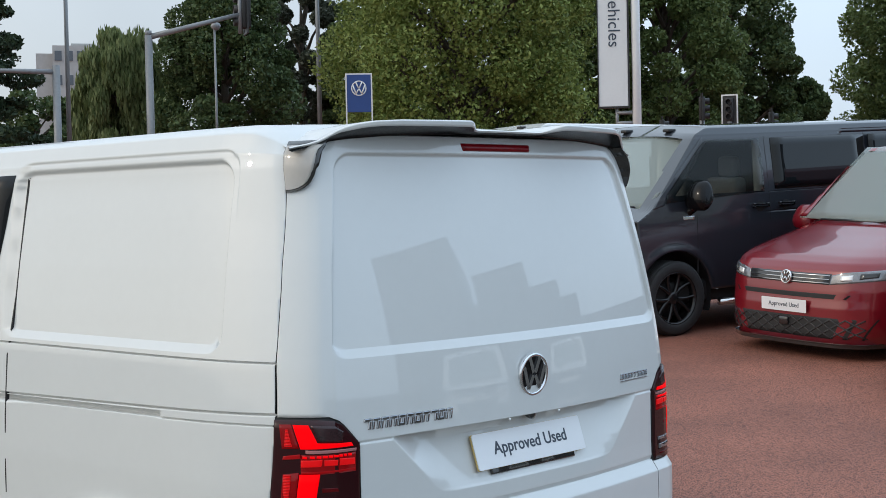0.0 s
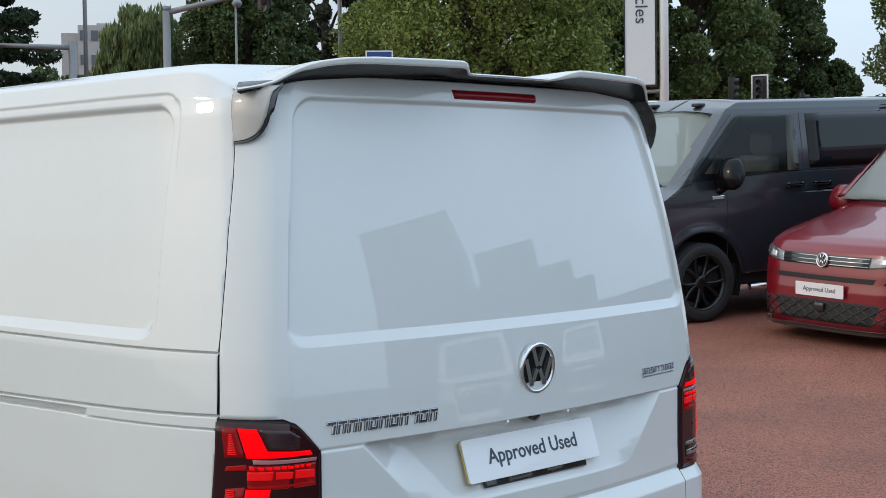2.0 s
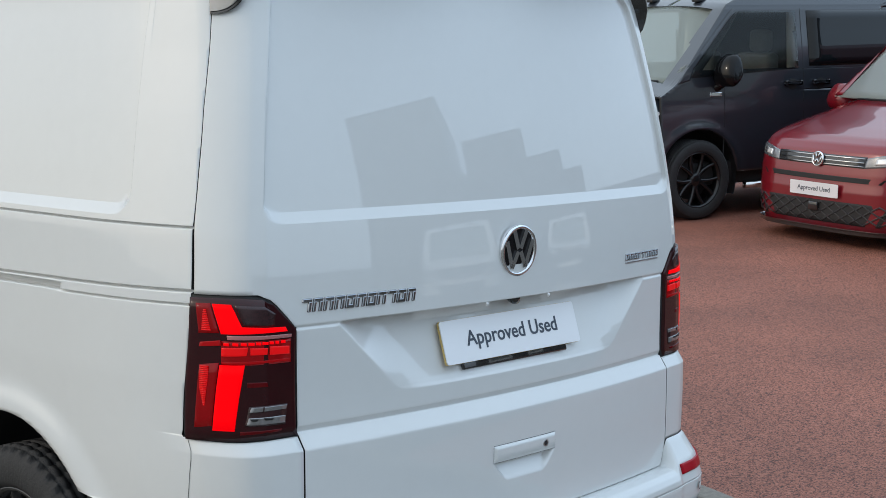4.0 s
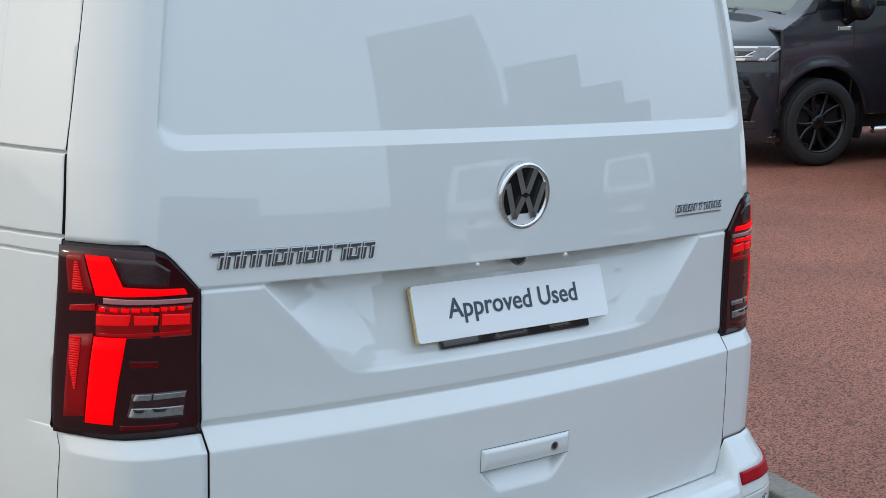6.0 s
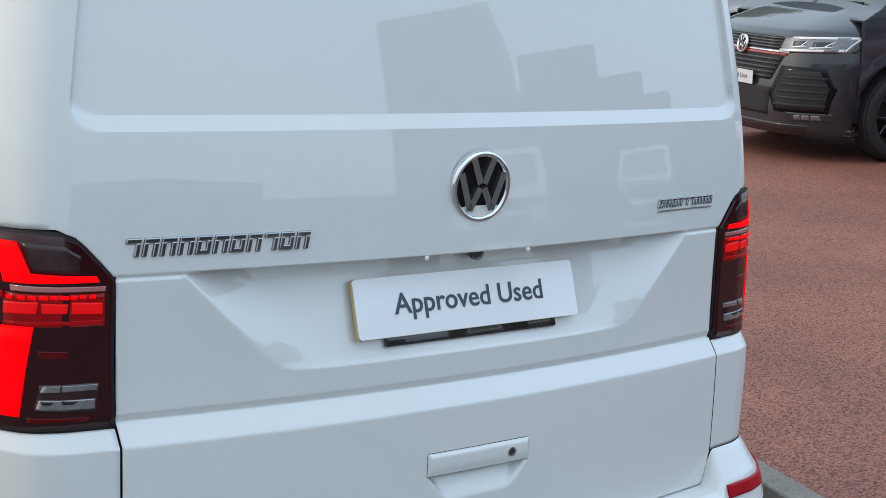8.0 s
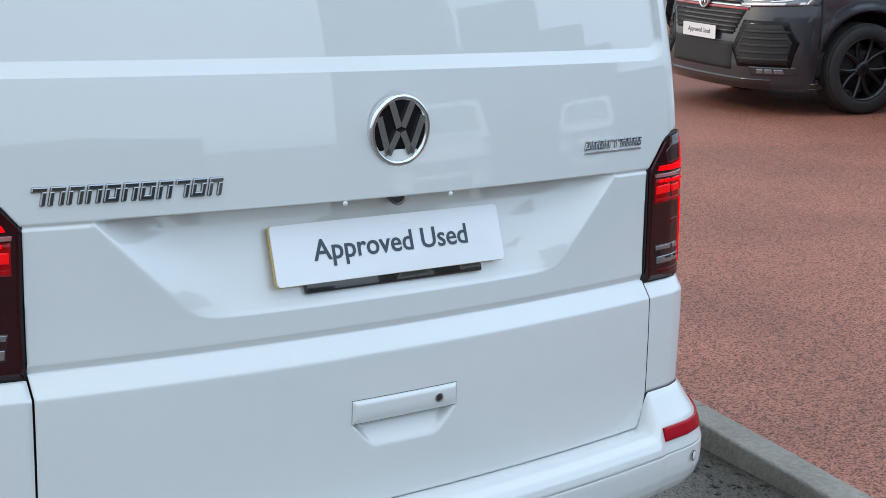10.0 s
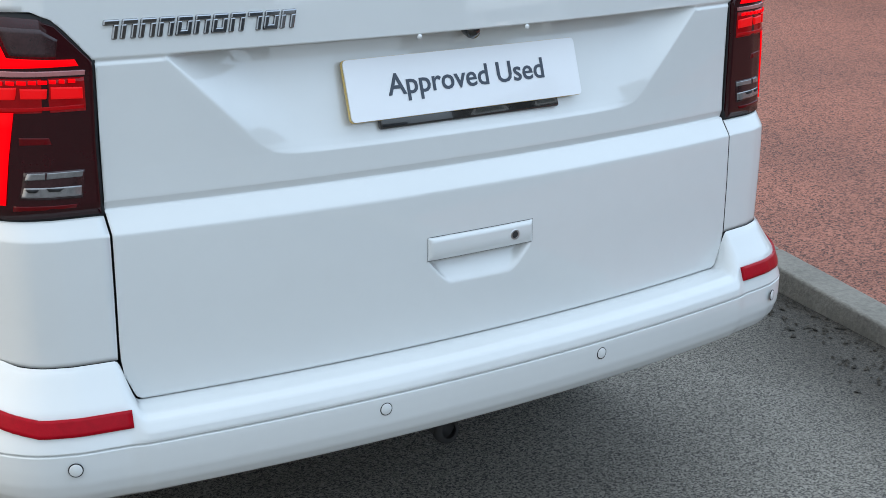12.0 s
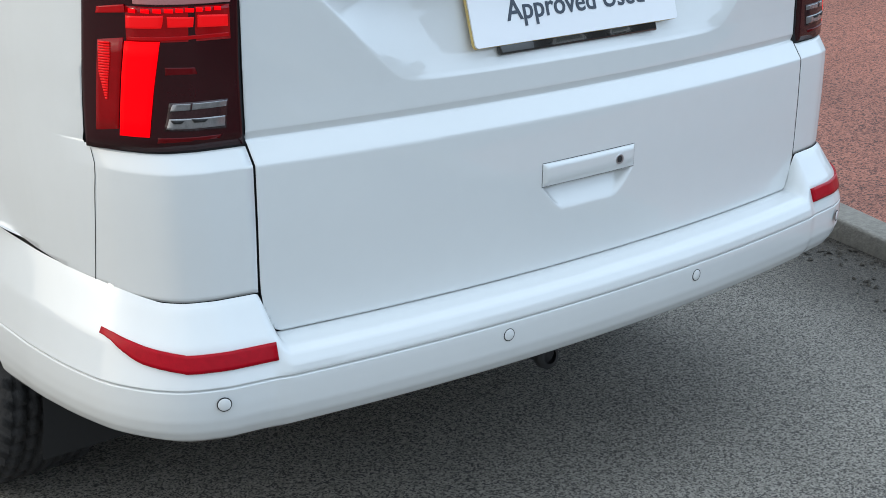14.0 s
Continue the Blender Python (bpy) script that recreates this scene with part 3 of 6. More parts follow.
# ---- wheels ----
def wheel(name, parent, m, r=0.345, wide=0.23, spokes=5, rim_mat=None, tread=False):
    """A tyre with grooves on a black split-spoke rim. The hub's axis is the x axis of m, its outside towards +x."""
    turn = m @ Matrix.Rotation(radians(90), 4, "Y")
    w = new(name)
    w.parent = parent
    bm = bmesh.new()
    h = wide / 2
    prof = [(r * 0.70, -h * 0.92), (r * 0.74, -h), (r * 0.92, -h * 1.02), (r * 0.985, -h * 0.86)]
    for k in range(-3, 4):
        c = k * h * 0.24
        prof += [(r, c - h * 0.095), (r, c + h * 0.06), (r - 0.008, c + h * 0.065), (r - 0.008, c + h * 0.14)]
    prof += [(r * 0.985, h * 0.86), (r * 0.92, h * 1.02), (r * 0.74, h), (r * 0.70, h * 0.92), (r * 0.68, h * 0.5)]
    n = 192 if tread else 56
    lathe(bm, prof, n, turn)
    if tread:
        # cross grooves in the shoulders
        bm.verts.ensure_lookup_table()
        for k, (rad, ax) in enumerate(prof):
            if rad > r * 0.97 and abs(ax) > h * 0.30:
                for i in range(n):
                    if (i + k // 4) % 4 == 0:
                        v = bm.verts[k * n + i]
                        v.co = turn @ Matrix.Diagonal((1 - 0.008 / r, 1 - 0.008 / r, 1, 1)) @ turn.inverted() @ v.co
    part("tyre", bm, TYRE, w)
    bm = bmesh.new()
    lathe(bm, [(r * 0.66, -h), (r * 0.66, h * 0.4), (r * 0.69, h * 0.80), (r * 0.70, h * 0.92), (r * 0.67, h * 0.90), (r * 0.64, h * 0.62)], 48, turn)
    lathe(bm, [(0.001, h * 0.62), (0.055, h * 0.62), (0.065, h * 0.5), (0.07, h * 0.2)], 24, turn)
    for k in range(spokes):
        for side in (-1, 1):
            b = bmesh.new()
            for i in range(7):
                t = i / 6
                rad = 0.05 + (r * 0.665 - 0.05) * t
                ang = side * (0.10 + 0.24 * t)
                hw = 0.017 - 0.006 * t
                c = Vector((rad * math.cos(ang), rad * math.sin(ang), h * (0.60 - 0.05 * t + 0.2 * t * t)))
                nrm = Vector((-math.sin(ang), math.cos(ang), 0))
                for o in (-1, 1):
                    b.verts.new(c + nrm * hw * o)
                for o in (-1, 1):
                    b.verts.new(c + nrm * hw * o * 1.2 + Vector((0, 0, -0.03)))
            vv = list(b.verts)
            for i in range(6):
                p, q = vv[4 * i:4 * i + 4], vv[4 * i + 4:4 * i + 8]
                for f in ((p[0], q[0], q[1], p[1]), (p[2], q[2], q[0], p[0]), (p[1], q[1], q[3], p[3])):
                    b.faces.new(f)
            rot = turn @ Matrix.Rotation(2 * math.pi * k / spokes, 4, "Z")
            me = bpy.data.meshes.new("spoke")
            b.transform(rot)
            b.to_mesh(me)
            b.free()
            bm.from_mesh(me)
            bpy.data.meshes.remove(me)
    bmesh.ops.recalc_face_normals(bm, faces=bm.faces[:])
    part("rim", bm, rim_mat or ALLOY, w)
    bm = bmesh.new()
    lathe(bm, [(0.001, -h * 0.1), (r * 0.52, -h * 0.1), (r * 0.52, -h * 0.3)], 32, turn)
    part("brake_disc", bm, BRAKEIRON, w)
    return w


# ---- the white van ----
van = thing("white_van", "white panel van with roof spoiler and lit red tail lights", "van")
for s in (-1, 1):
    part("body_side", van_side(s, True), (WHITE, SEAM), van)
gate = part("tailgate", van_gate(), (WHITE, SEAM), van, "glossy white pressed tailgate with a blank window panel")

# near-black sheet added behind the gaps, in place of the shade in them
bm = bmesh.new()


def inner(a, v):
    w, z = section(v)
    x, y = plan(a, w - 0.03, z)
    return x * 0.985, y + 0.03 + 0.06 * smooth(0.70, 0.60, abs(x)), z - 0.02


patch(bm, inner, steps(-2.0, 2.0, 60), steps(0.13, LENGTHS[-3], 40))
part("gap_shade_sheet", bm, SEAM, van)
bm = bmesh.new()
box(bm, -0.88, 0.88, 0.12, 4.75, 0.40, 0.52, 0.03)
box(bm, -0.55, 0.55, 0.10, 0.5, 0.33, 0.42, 0.03)
# lower box, out of sight, added to darken the ground under the van
box(bm, -0.68, 0.68, 0.32, 4.3, 0.24, 0.42, 0.03)
part("underbody", bm, SEAM, van)
for yc in (WHEEL_Y, WHEEL_Y + 3.0):
    for s in (-1, 1):
        part("wheel_arch_liner", arch_liner(s, yc), SEAM, van)
        wheel("wheel", van, pose(s * 0.835, yc, WHEEL_R, 0, 0, 0 if s > 0 else 180), WHEEL_R, tread=True)

# side windows in privacy glass, ahead of the blind panel
for s in (-1, 1):
    bm = bmesh.new()

    def pane(y, z, s=s):
        return s * (width_at(z) + 0.003), y, z
    patch(bm, lambda y, z: pane(y + 0.02 + 0.1 * (1.94 - z) / 0.55 * (1 if y < 2.0 else 0), z), steps(1.60, 2.66, 6), steps(1.39, 1.93, 12), 0.01, flip=s < 0)
    part("side_window", bm, DARKGLASS, van)
bumper = part("rear_bumper", bumper_skin(1), WHITE, van, "white painted rear bumper with parking sensors")


def bumper_point(x, z, out):
    """A point on the bumper's face."""
    a = x / (width_at(0.6) - CORNER)
    w = width_at(0.6)
    p, q = plan(a, w, 0.6), plan(a + 0.002, w, 0.6)
    d = Vector((q[0] - p[0], q[1] - p[1], 0)).normalized()
    return Vector((p[0] + d.y * out, p[1] - d.x * out, z)), Vector((d.y, -d.x, 0))


for x in (-0.788, -0.25, 0.25, 0.788):
    p, nrm = bumper_point(x, 0.477, 0.0705)
    m = Matrix.Translation(p) @ nrm.to_track_quat("Z", "Y").to_matrix().to_4x4()
    bm = bmesh.new()
    lathe(bm, [(0.0106, 0.0014), (0.0111, 0.0018), (0.0121, 0.0018), (0.0125, 0.0004)], 32, m)
    ring = part("parking_sensor", bm, SEAM, bumper)
    bm = bmesh.new()
    lathe(bm, [(0.0001, 0.0030), (0.0088, 0.0028), (0.0107, 0.0018)], 32, m)
    part("sensor_cap", bm, WHITE, ring)
for s in (-1, 1):
    bm = bmesh.new()

    def band(a, k, s=s):
        w = width_at(0.6)
        p, q = plan(s * a, w, 0.6), plan(s * a + 0.002, w, 0.6)
        d = Vector((q[0] - p[0], q[1] - p[1], 0)).normalized()
        taper = smooth(1.46, 1.26, a)
        z0, z1 = 0.531 + 0.085 * max(0, a - 1.12) + (1 - taper) * 0.016, 0.560 + 0.075 * max(0, a - 1.12)
        z = z0 + (z1 - z0) * k
        o = table(z, [(0.512, 0.064), (0.535, 0.0575), (0.566, 0.0475), (0.590, 0.033)]) * (1 - 0.55 * smooth(1.35, 1.95, a)) + 0.0035
        return p[0] + d.y * o, p[1] - d.x * o, z
    patch(bm, band, steps(0.70 / (width_at(0.6) - CORNER), 1.46, 40), steps(0, 1, 5), 0.006, flip=s < 0)
    bmesh.ops.recalc_face_normals(bm, faces=bm.faces[:])
    part("reflector", bm, REFLECTOR, bumper, "red rear reflector strip")
bm = bmesh.new()
tube(bm, (-0.06, 0.06, 0.36), (-0.02, 0.05, 0.325), 0.024)
lathe(bm, [(0.016, -0.02), (0.027, -0.015), (0.027, 0.0), (0.016, 0.005)], 20, pose(-0.03, 0.03, 0.332, 80, 0, 0))
part("towing_eye", bm, SEAM, van)

# tailgate furniture
bm = bmesh.new()


def cover(u, v):
    z = 0.7165 + 0.0445 * v
    x = u * 0.121
    edge = min(smooth(0, 0.06, 1 - abs(u)), smooth(0, 0.25, v), smooth(0, 0.14, 1 - v))
    return x, rear(z) + BEND * x * x - 0.001 - 0.006 * edge, z


patch(bm, cover, [-1, -0.99, -0.97, -0.94] + steps(-0.9, 0.9, 20) + [0.94, 0.97, 0.99, 1], [0, 0.06, 0.12, 0.25, 0.5, 0.75, 0.88, 0.94, 1], 0.022)
bm2 = bmesh.new()
patch(bm2, lambda u, v: (u * 0.1217, rear(0.7157 + 0.0462 * v) + BEND * (u * 0.1217) ** 2 - 0.0006, 0.7157 + 0.0462 * v), steps(-1, 1, 20), steps(0, 1, 6))
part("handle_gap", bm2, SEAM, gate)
handle = part("tailgate_handle", bm, WHITE, van, "white tailgate handle with a key lock")
face = Matrix.Translation((0.074, rear(0.738) - 0.0065, 0.739)) @ Matrix.Rotation(radians(90), 4, "X")
bm = bmesh.new()
lathe(bm, [(0.0065, 0.0), (0.0095, 0.0012), (0.0105, 0.0)], 28, face)
lock = part("key_lock", bm, DULLCHROME, handle)
bm = bmesh.new()
lathe(bm, [(0.0001, 0.0005), (0.0066, 0.0006)], 20, face)
part("key_slot", bm, BLACKPLASTIC, handle)

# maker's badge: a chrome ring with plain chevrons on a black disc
tilt = Matrix.Translation((0, rear(1.255) - 0.001, 1.255)) @ Matrix.Rotation(radians(94), 4, "X")
bm = bmesh.new()
lathe(bm, [(0.0685, -0.004), (0.0685, 0.004), (0.066, 0.009), (0.061, 0.010), (0.057, 0.007), (0.0565, 0.003)], 64, tilt)
badge = part("round_badge", bm, CHROME, van, "round chrome badge with black centre")
bm = bmesh.new()
lathe(bm, [(0.0001, 0.004), (0.057, 0.004)], 48, tilt)
part("badge_disc", bm, BADGEBLACK, badge)
bm = bmesh.new()


def stroke(a, b, wide=0.0135):
    a, b = Vector((*a, 0)), Vector((*b, 0))
    d = (b - a).normalized()
    nrm = Vector((-d.y, d.x, 0)) * wide / 2
    lo, hi = Vector((0, 0, 0.004)), Vector((0, 0, 0.0085))
    q = [a - nrm, b - nrm, b + nrm, a + nrm]
    bot = [bm.verts.new(tilt @ (p + lo)) for p in q]
    top = [bm.verts.new(tilt @ (p * 0.995 + hi)) for p in q]
    bm.faces.new(top)
    for i in range(4):
        bm.faces.new((bot[i], bot[(i + 1) % 4], top[(i + 1) % 4], top[i]))


bm.free()
for s in (-1, 1):
    for ends in (((s * 0.024, 0.054), (s * 0.0045, 0.006)), ((s * 0.050, 0.027), (s * 0.0255, -0.044)), ((s * 0.0255, -0.044), (s * 0.0045, -0.002))):
        bm = bmesh.new()
        stroke(*ends)
        part("chevron", bm, CHROME, badge, smooth=False)

# lettering badges as rows of plain slotted chrome blocks
def pillow(bm, x0, x1, z0, z1, deep):
    """A bar with a rounded face."""
    box(bm, x0, x1, -deep, 0.002, z0, z1, min(deep * 0.6, (x1 - x0) * 0.3, (z1 - z0) * 0.3), 2)


def slotted(bm, xa, xb, za, zb, kind, wide, deep):
    """A plain block of strokes: open below, closed all round, or open at its side."""
    high = (zb - za) * 0.30
    pillow(bm, xa, xb, zb - high, zb, deep)
    if kind != 2:
        pillow(bm, xa, xa + wide, za, zb - high * 0.8, deep)
    pillow(bm, xb - wide, xb, za, zb - high * 0.8, deep)
    if kind == 1:
        pillow(bm, xa, xb, za, za + high, deep)


for name, x0, x1, zc, h, gap, kinds, lean, label in (
        ("model_badge", -0.690, -0.360, 1.176, 0.032, 0.13, (2, 0, 0, 0, 1, 0, 1, 0, 2, 1, 0), 0.0035, "row of small slotted chrome blocks"),
        ("trim_badge", 0.488, 0.676, 1.195, 0.019, 0.20, (1, 0, 1, 0, 2, 2, 0, 0, 1), 0.002, "row of tiny slotted chrome blocks over a thin line")):
    holder = new(name)
    holder.parent = van
    holder["label"] = label
    step = (x1 - x0) / len(kinds)
    for i, kind in enumerate(kinds):
        bm = bmesh.new()
        slotted(bm, x0 + step * (i + gap / 2), x0 + step * (i + 1 - gap / 2), zc - h / 2, zc + h / 2, kind, step * 0.30, 0.004)
        for v in bm.verts:
            v.co.x += lean * (v.co.z - zc) / h * 2
            v.co.y += rear(v.co.z) + BEND * v.co.x ** 2
        part("letter_block", bm, DARKCHROME, holder, smooth=False)
    if name == "model_badge":
        continue
    bm = bmesh.new()
    box(bm, x0 + 0.004, x1, -0.003, 0.002, zc - h / 2 - 0.0085, zc - h / 2 - 0.004, 0.0008, 1)
    for v in bm.verts:
        v.co.x += lean * (v.co.z - zc) / h * 2
        v.co.y += rear(v.co.z) + BEND * v.co.x ** 2
    part("underline", bm, DULLCHROME, holder, smooth=False)

# dealer plate, leaning in the pressing
lean = math.atan2(0.034, 0.107)
PL = Matrix.Translation((0, -0.001, 0.985)) @ Matrix.Rotation(-lean, 4, "X")


def rounded(w, h, r, n=6):
    pts = []
    for cx, cz, a0 in ((w - r, h - r, 0), (-w + r, h - r, 90), (-w + r, r, 180), (w - r, r, 270)):
        for k in range(n + 1):
            a = radians(a0 + 90 * k / n)
            pts.append((cx + r * math.cos(a), cz + r * math.sin(a)))
    return pts


def number_plate(parent, m, edge=True):
    plate = part("number_plate", prism(bmesh.new(), rounded(0.26, 0.111, 0.008), 0.0, 0.003, m @ Matrix.Translation((0, -0.004, 0))), PLATE, parent, "white dealer plate with dark lettering", smooth=False)
    if edge:
        part("plate_back", prism(bmesh.new(), [(x * 1.006, z * 1.012 - 0.0006) for x, z in rounded(0.26, 0.111, 0.008)], -0.0005, 0.004, m), PLATEEDGE, plate, "yellow edge of the rear plate", smooth=False)
    wordmark("letter", "Approved Used", 0.0553, m @ Matrix.Translation((0.001, -0.0048, 0.0575)) @ Matrix.Rotation(radians(90), 4, "X"), INK, plate, bold=0.0006)
    return plate


number_plate(van, PL)
bm = bmesh.new()
box(bm, -0.20, 0.205, 0.002, 0.014, -0.017, 0.06, 0.004)
bm.transform(PL)
part("plate_holder", bm, BLACKGLOSS, gate)
bm = bmesh.new()
lathe(bm, [(0.0001, 0.017), (0.010, 0.016), (0.014, 0.010), (0.017, 0.0), (0.018, -0.02)], 24, pose(0.012, 0.022, 1.128, 125, 0, 0))
part("reversing_camera", bm, BLACKGLOSS, gate)
for x in (-0.12, 0.12):
    bm = bmesh.new()
    lathe(bm, [(0.0001, 0.004), (0.004, 0.003), (0.005, 0)], 12, pose(x, -0.006, 1.1275, 90, 0, 0))
    part("washer_nozzle", bm, WHITE, gate)

# high brake light
bm = bmesh.new()


def brake(u, v):
    x, z = u * 0.166, 1.958 + 0.027 * v
    e = min(smooth(0, 0.05, 1 - abs(u)), smooth(0, 0.2, v), smooth(0, 0.2, 1 - v))
    return x * (1 - 0.03 * (1 - v)), rear(z) + BEND * x * x - 0.010 * e + 0.002, z


patch(bm, brake, [-1, -0.98, -0.95] + steps(-0.9, 0.9, 12) + [0.95, 0.98, 1], [0, 0.1, 0.2, 0.5, 0.8, 0.9, 1], 0.01)
part("high_brake_light", bm, REDLENS, gate, "dark red high-level brake light")

# tail lights
LAMP = [(0.902, 0.881), (1.118, 0.881), (1.321, 0.880), (1.479, 0.878), (1.460, 1.203), (1.306, 1.204), (1.144, 1.203), (1.021, 1.198), (0.98, 1.186), (0.95, 1.162), (0.908, 1.128)]
LAMPSHAPES = [
    ("lamp_recess", [(1.206, 1.189), (1.009, 1.183), (0.974, 1.166), (0.979, 1.137), (1.148, 1.141)], LAMPGREY, 0.0066),
    ("lamp_frame", [(1.431, 1.191), (1.341, 1.192), (1.288, 1.126), (1.416, 1.124)], LAMPRED, 0.0070),
    ("lamp_frame", [(1.404, 1.053), (1.283, 1.059), (1.324, 0.914), (1.433, 0.908)], LAMPRED, 0.0070),
    ("lamp_frame", [(1.275, 1.108), (0.925, 1.106), (0.922, 1.052), (1.271, 1.054)], LAMPRED, 0.0070),
    ("light_guide", [(1.330, 1.191), (1.218, 1.190), (1.153, 1.140), (0.943, 1.134), (0.936, 1.124), (1.276, 1.124)], LED, 0.0085),
    ("light_guide", [(1.278, 1.054), (1.129, 1.054), (1.191, 0.904), (1.319, 0.904)], LED, 0.0085),
    ("light_strip", [(1.241, 1.121), (0.923, 1.117), (0.924, 1.1095), (1.238, 1.1115)], LEDPINK, 0.0095),
    ("stop_light", [(1.270, 1.093), (1.117, 1.094), (1.122, 1.075), (1.270, 1.074)], LEDDIM, 0.0088),
    ("stop_light", [(1.102, 1.092), (0.998, 1.090), (1.000, 1.075), (1.099, 1.076)], LEDDIM, 0.0088),
    ("stop_light", [(0.991, 1.093), (0.929, 1.090), (0.928, 1.072), (0.991, 1.074)], LEDDIM, 0.0088),
    ("lower_line", [(1.267, 1.061), (0.927, 1.062), (0.926, 1.056), (1.264, 1.056)], LEDFAINT, 0.0085),
    ("side_light", [(1.402, 1.104), (1.277, 1.110), (1.273, 1.098), (1.407, 1.094)], LEDFAINT, 0.0088),
    ("reverse_lamp", [(1.101, 0.958), (0.930, 0.957), (0.937, 0.911), (1.127, 0.914)], LAMPGREY, 0.0072),
    ("reverse_light", [(1.088, 0.956), (0.933, 0.955), (0.935, 0.946), (1.099, 0.945)], CLEAR, 0.0085),
    ("reverse_light", [(1.104, 0.933), (0.938, 0.931), (0.940, 0.915), (1.120, 0.917)], CLEAR, 0.0085),
    ("lamp_hole", [(1.099, 0.931), (1.043, 0.929), (1.058, 0.9245), (1.088, 0.9255)], SEAM, 0.0098),
    ("lamp_hole", [(1.012, 0.931), (0.974, 0.929), (0.982, 0.9245), (1.002, 0.9255)], SEAM, 0.0098),
    ("lamp_divider", [(1.012, 0.956), (1.004, 0.956), (1.009, 0.9455), (1.016, 0.9455)], LAMPGREY, 0.0098),
    ("lower_reflector", [(1.156, 0.903), (0.949, 0.901), (0.953, 0.891), (1.158, 0.892)], LAMPFAINT, 0.0075),
    ("lamp_glow", [(1.113, 1.014), (0.996, 1.012), (0.991, 1.001), (1.111, 1.002)], LAMPFAINT, 0.0066),
]
for a0, a1 in ((1.259, 1.230), (1.207, 1.173), (1.157, 1.122), (1.114, 1.078), (1.068, 1.036), (1.028, 0.998), (0.994, 0.981), (0.975, 0.964), (0.957, 0.943)):
    LAMPSHAPES.append(("led_segment", [(a0, 1.1045), (a1, 1.1035), (a1, 1.0975), (a0, 1.0985)], LED, 0.0095))
# ribbed guides that taper
for k in range(12):
    z, t = 1.131 + 0.0040 * k, k / 12
    LAMPSHAPES.append(("light_rib", [(1.3951 - 0.012 * t, z + 0.0026), (1.3370 + 0.031 * t, z + 0.0026), (1.3370 + 0.031 * t, z), (1.3951 - 0.012 * t, z)], LEDDIM, 0.0088))
for k in range(22):
    z = 0.960 + 0.0042 * k
    a0, a1 = table(z, [(0.955, 1.3719), (1.003, 1.3997), (1.052, 1.3988)]), table(z, [(0.955, 1.3661), (1.021, 1.3439), (1.054, 1.3429)])
    LAMPSHAPES.append(("light_rib", [(a0, z + 0.0028), (a1, z + 0.0028), (a1, z), (a0, z)], LEDDIM, 0.0088))
for s in (-1, 1):
    lamp = skin_shape("tail_light", LAMP, 0.006, LAMPDARK, van, 0.03, s, "smoked tail light with lit red light guides", 14)
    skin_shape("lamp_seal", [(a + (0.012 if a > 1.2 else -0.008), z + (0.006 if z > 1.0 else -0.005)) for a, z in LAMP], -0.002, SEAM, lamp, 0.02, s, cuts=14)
    for nm, outline, mat, out in LAMPSHAPES:
        skin_shape(nm, outline, out, mat, lamp, 0.003, s, cuts=1 if nm in ("light_rib", "led_segment", "lamp_hole") else 5)

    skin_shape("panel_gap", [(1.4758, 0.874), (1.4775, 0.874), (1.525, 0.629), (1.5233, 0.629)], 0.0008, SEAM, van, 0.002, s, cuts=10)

# spoiler
SPOILER = WHITE


def wing(u, k):
    """Section of the spoiler at u, -1 to 1 over its width: from the roof, over the lip, to the underside."""
    x = 0.804 * u
    ax = abs(x)
    side = smooth(0.50, 0.81, ax)
    cut = smooth(0.235, 0.145, ax)
    root = rear(1.98) + BEND * x * x
    back = 0.015 + 0.13 * x * x + 0.10 * side + 0.055 * cut
    zt = table(ax, [(0, 2.047), (0.3, 2.046), (0.5, 2.043), (0.58, 2.039), (0.63, 2.031), (0.655, 2.023), (0.68, 2.011), (0.70, 1.998), (0.724, 1.984), (0.75, 1.975), (0.804, 1.964)]) - 0.024 * cut
    zb = table(ax, [(0, 2.016), (0.3, 2.015), (0.5, 2.013), (0.61, 2.010), (0.666, 2.003), (0.69, 1.994), (0.71, 1.981), (0.726, 1.973), (0.804, 1.956)]) - 0.012 * cut + 0.012 * smooth(0.72, 0.55, ax)
    roof = table(ax, [(0, 2.017), (0.45, 2.012), (0.76, 2.000), (0.812, 1.982)])
    rise = max(0.0, zt - roof)
    pts = [(root + 0.30, roof + 0.020 - 0.018 * side), (root + 0.14, roof + 0.012 + 0.45 * rise - 0.012 * side), (back + 0.05, zt + 0.001), (back + 0.005, zt), (back, zt - 0.003), (back + 0.002, zb + 0.003), (back + 0.007, zb)]
    i = min(int(k), len(pts) - 2)
    t = k - i
    if k < 3:
        x *= 1 - 0.13 * side * (1 - k / 3)
    return x, pts[i][0] + (pts[i + 1][0] - pts[i][0]) * t, pts[i][1] + (pts[i + 1][1] - pts[i][1]) * t


def wing_under(u, k):
    x, y, z = wing(u, 6)
    low = min(z - 0.003, table(0.804 * abs(u), [(0.0, 2.008), (0.212, 2.010), (0.455, 2.002), (0.611, 1.990), (0.672, 1.982), (0.74, 1.965), (0.804, 1.95)]))
    root = rear(low) + BEND * x * x - 0.003
    return x, y + (root - y) * min(1, k * 1.25), z + (low - z) * k


def cap_out(a, z):
    """How far the spoiler's end stands off the skin: flush at the tailgate's edge, proud at the inner edge."""
    return 0.007 + 0.030 * min(1.0, max(0.0, (1.34 - a) / 0.24)) * smooth(1.80, 1.93, z) + 0.008 * smooth(1.83, 1.975, z)


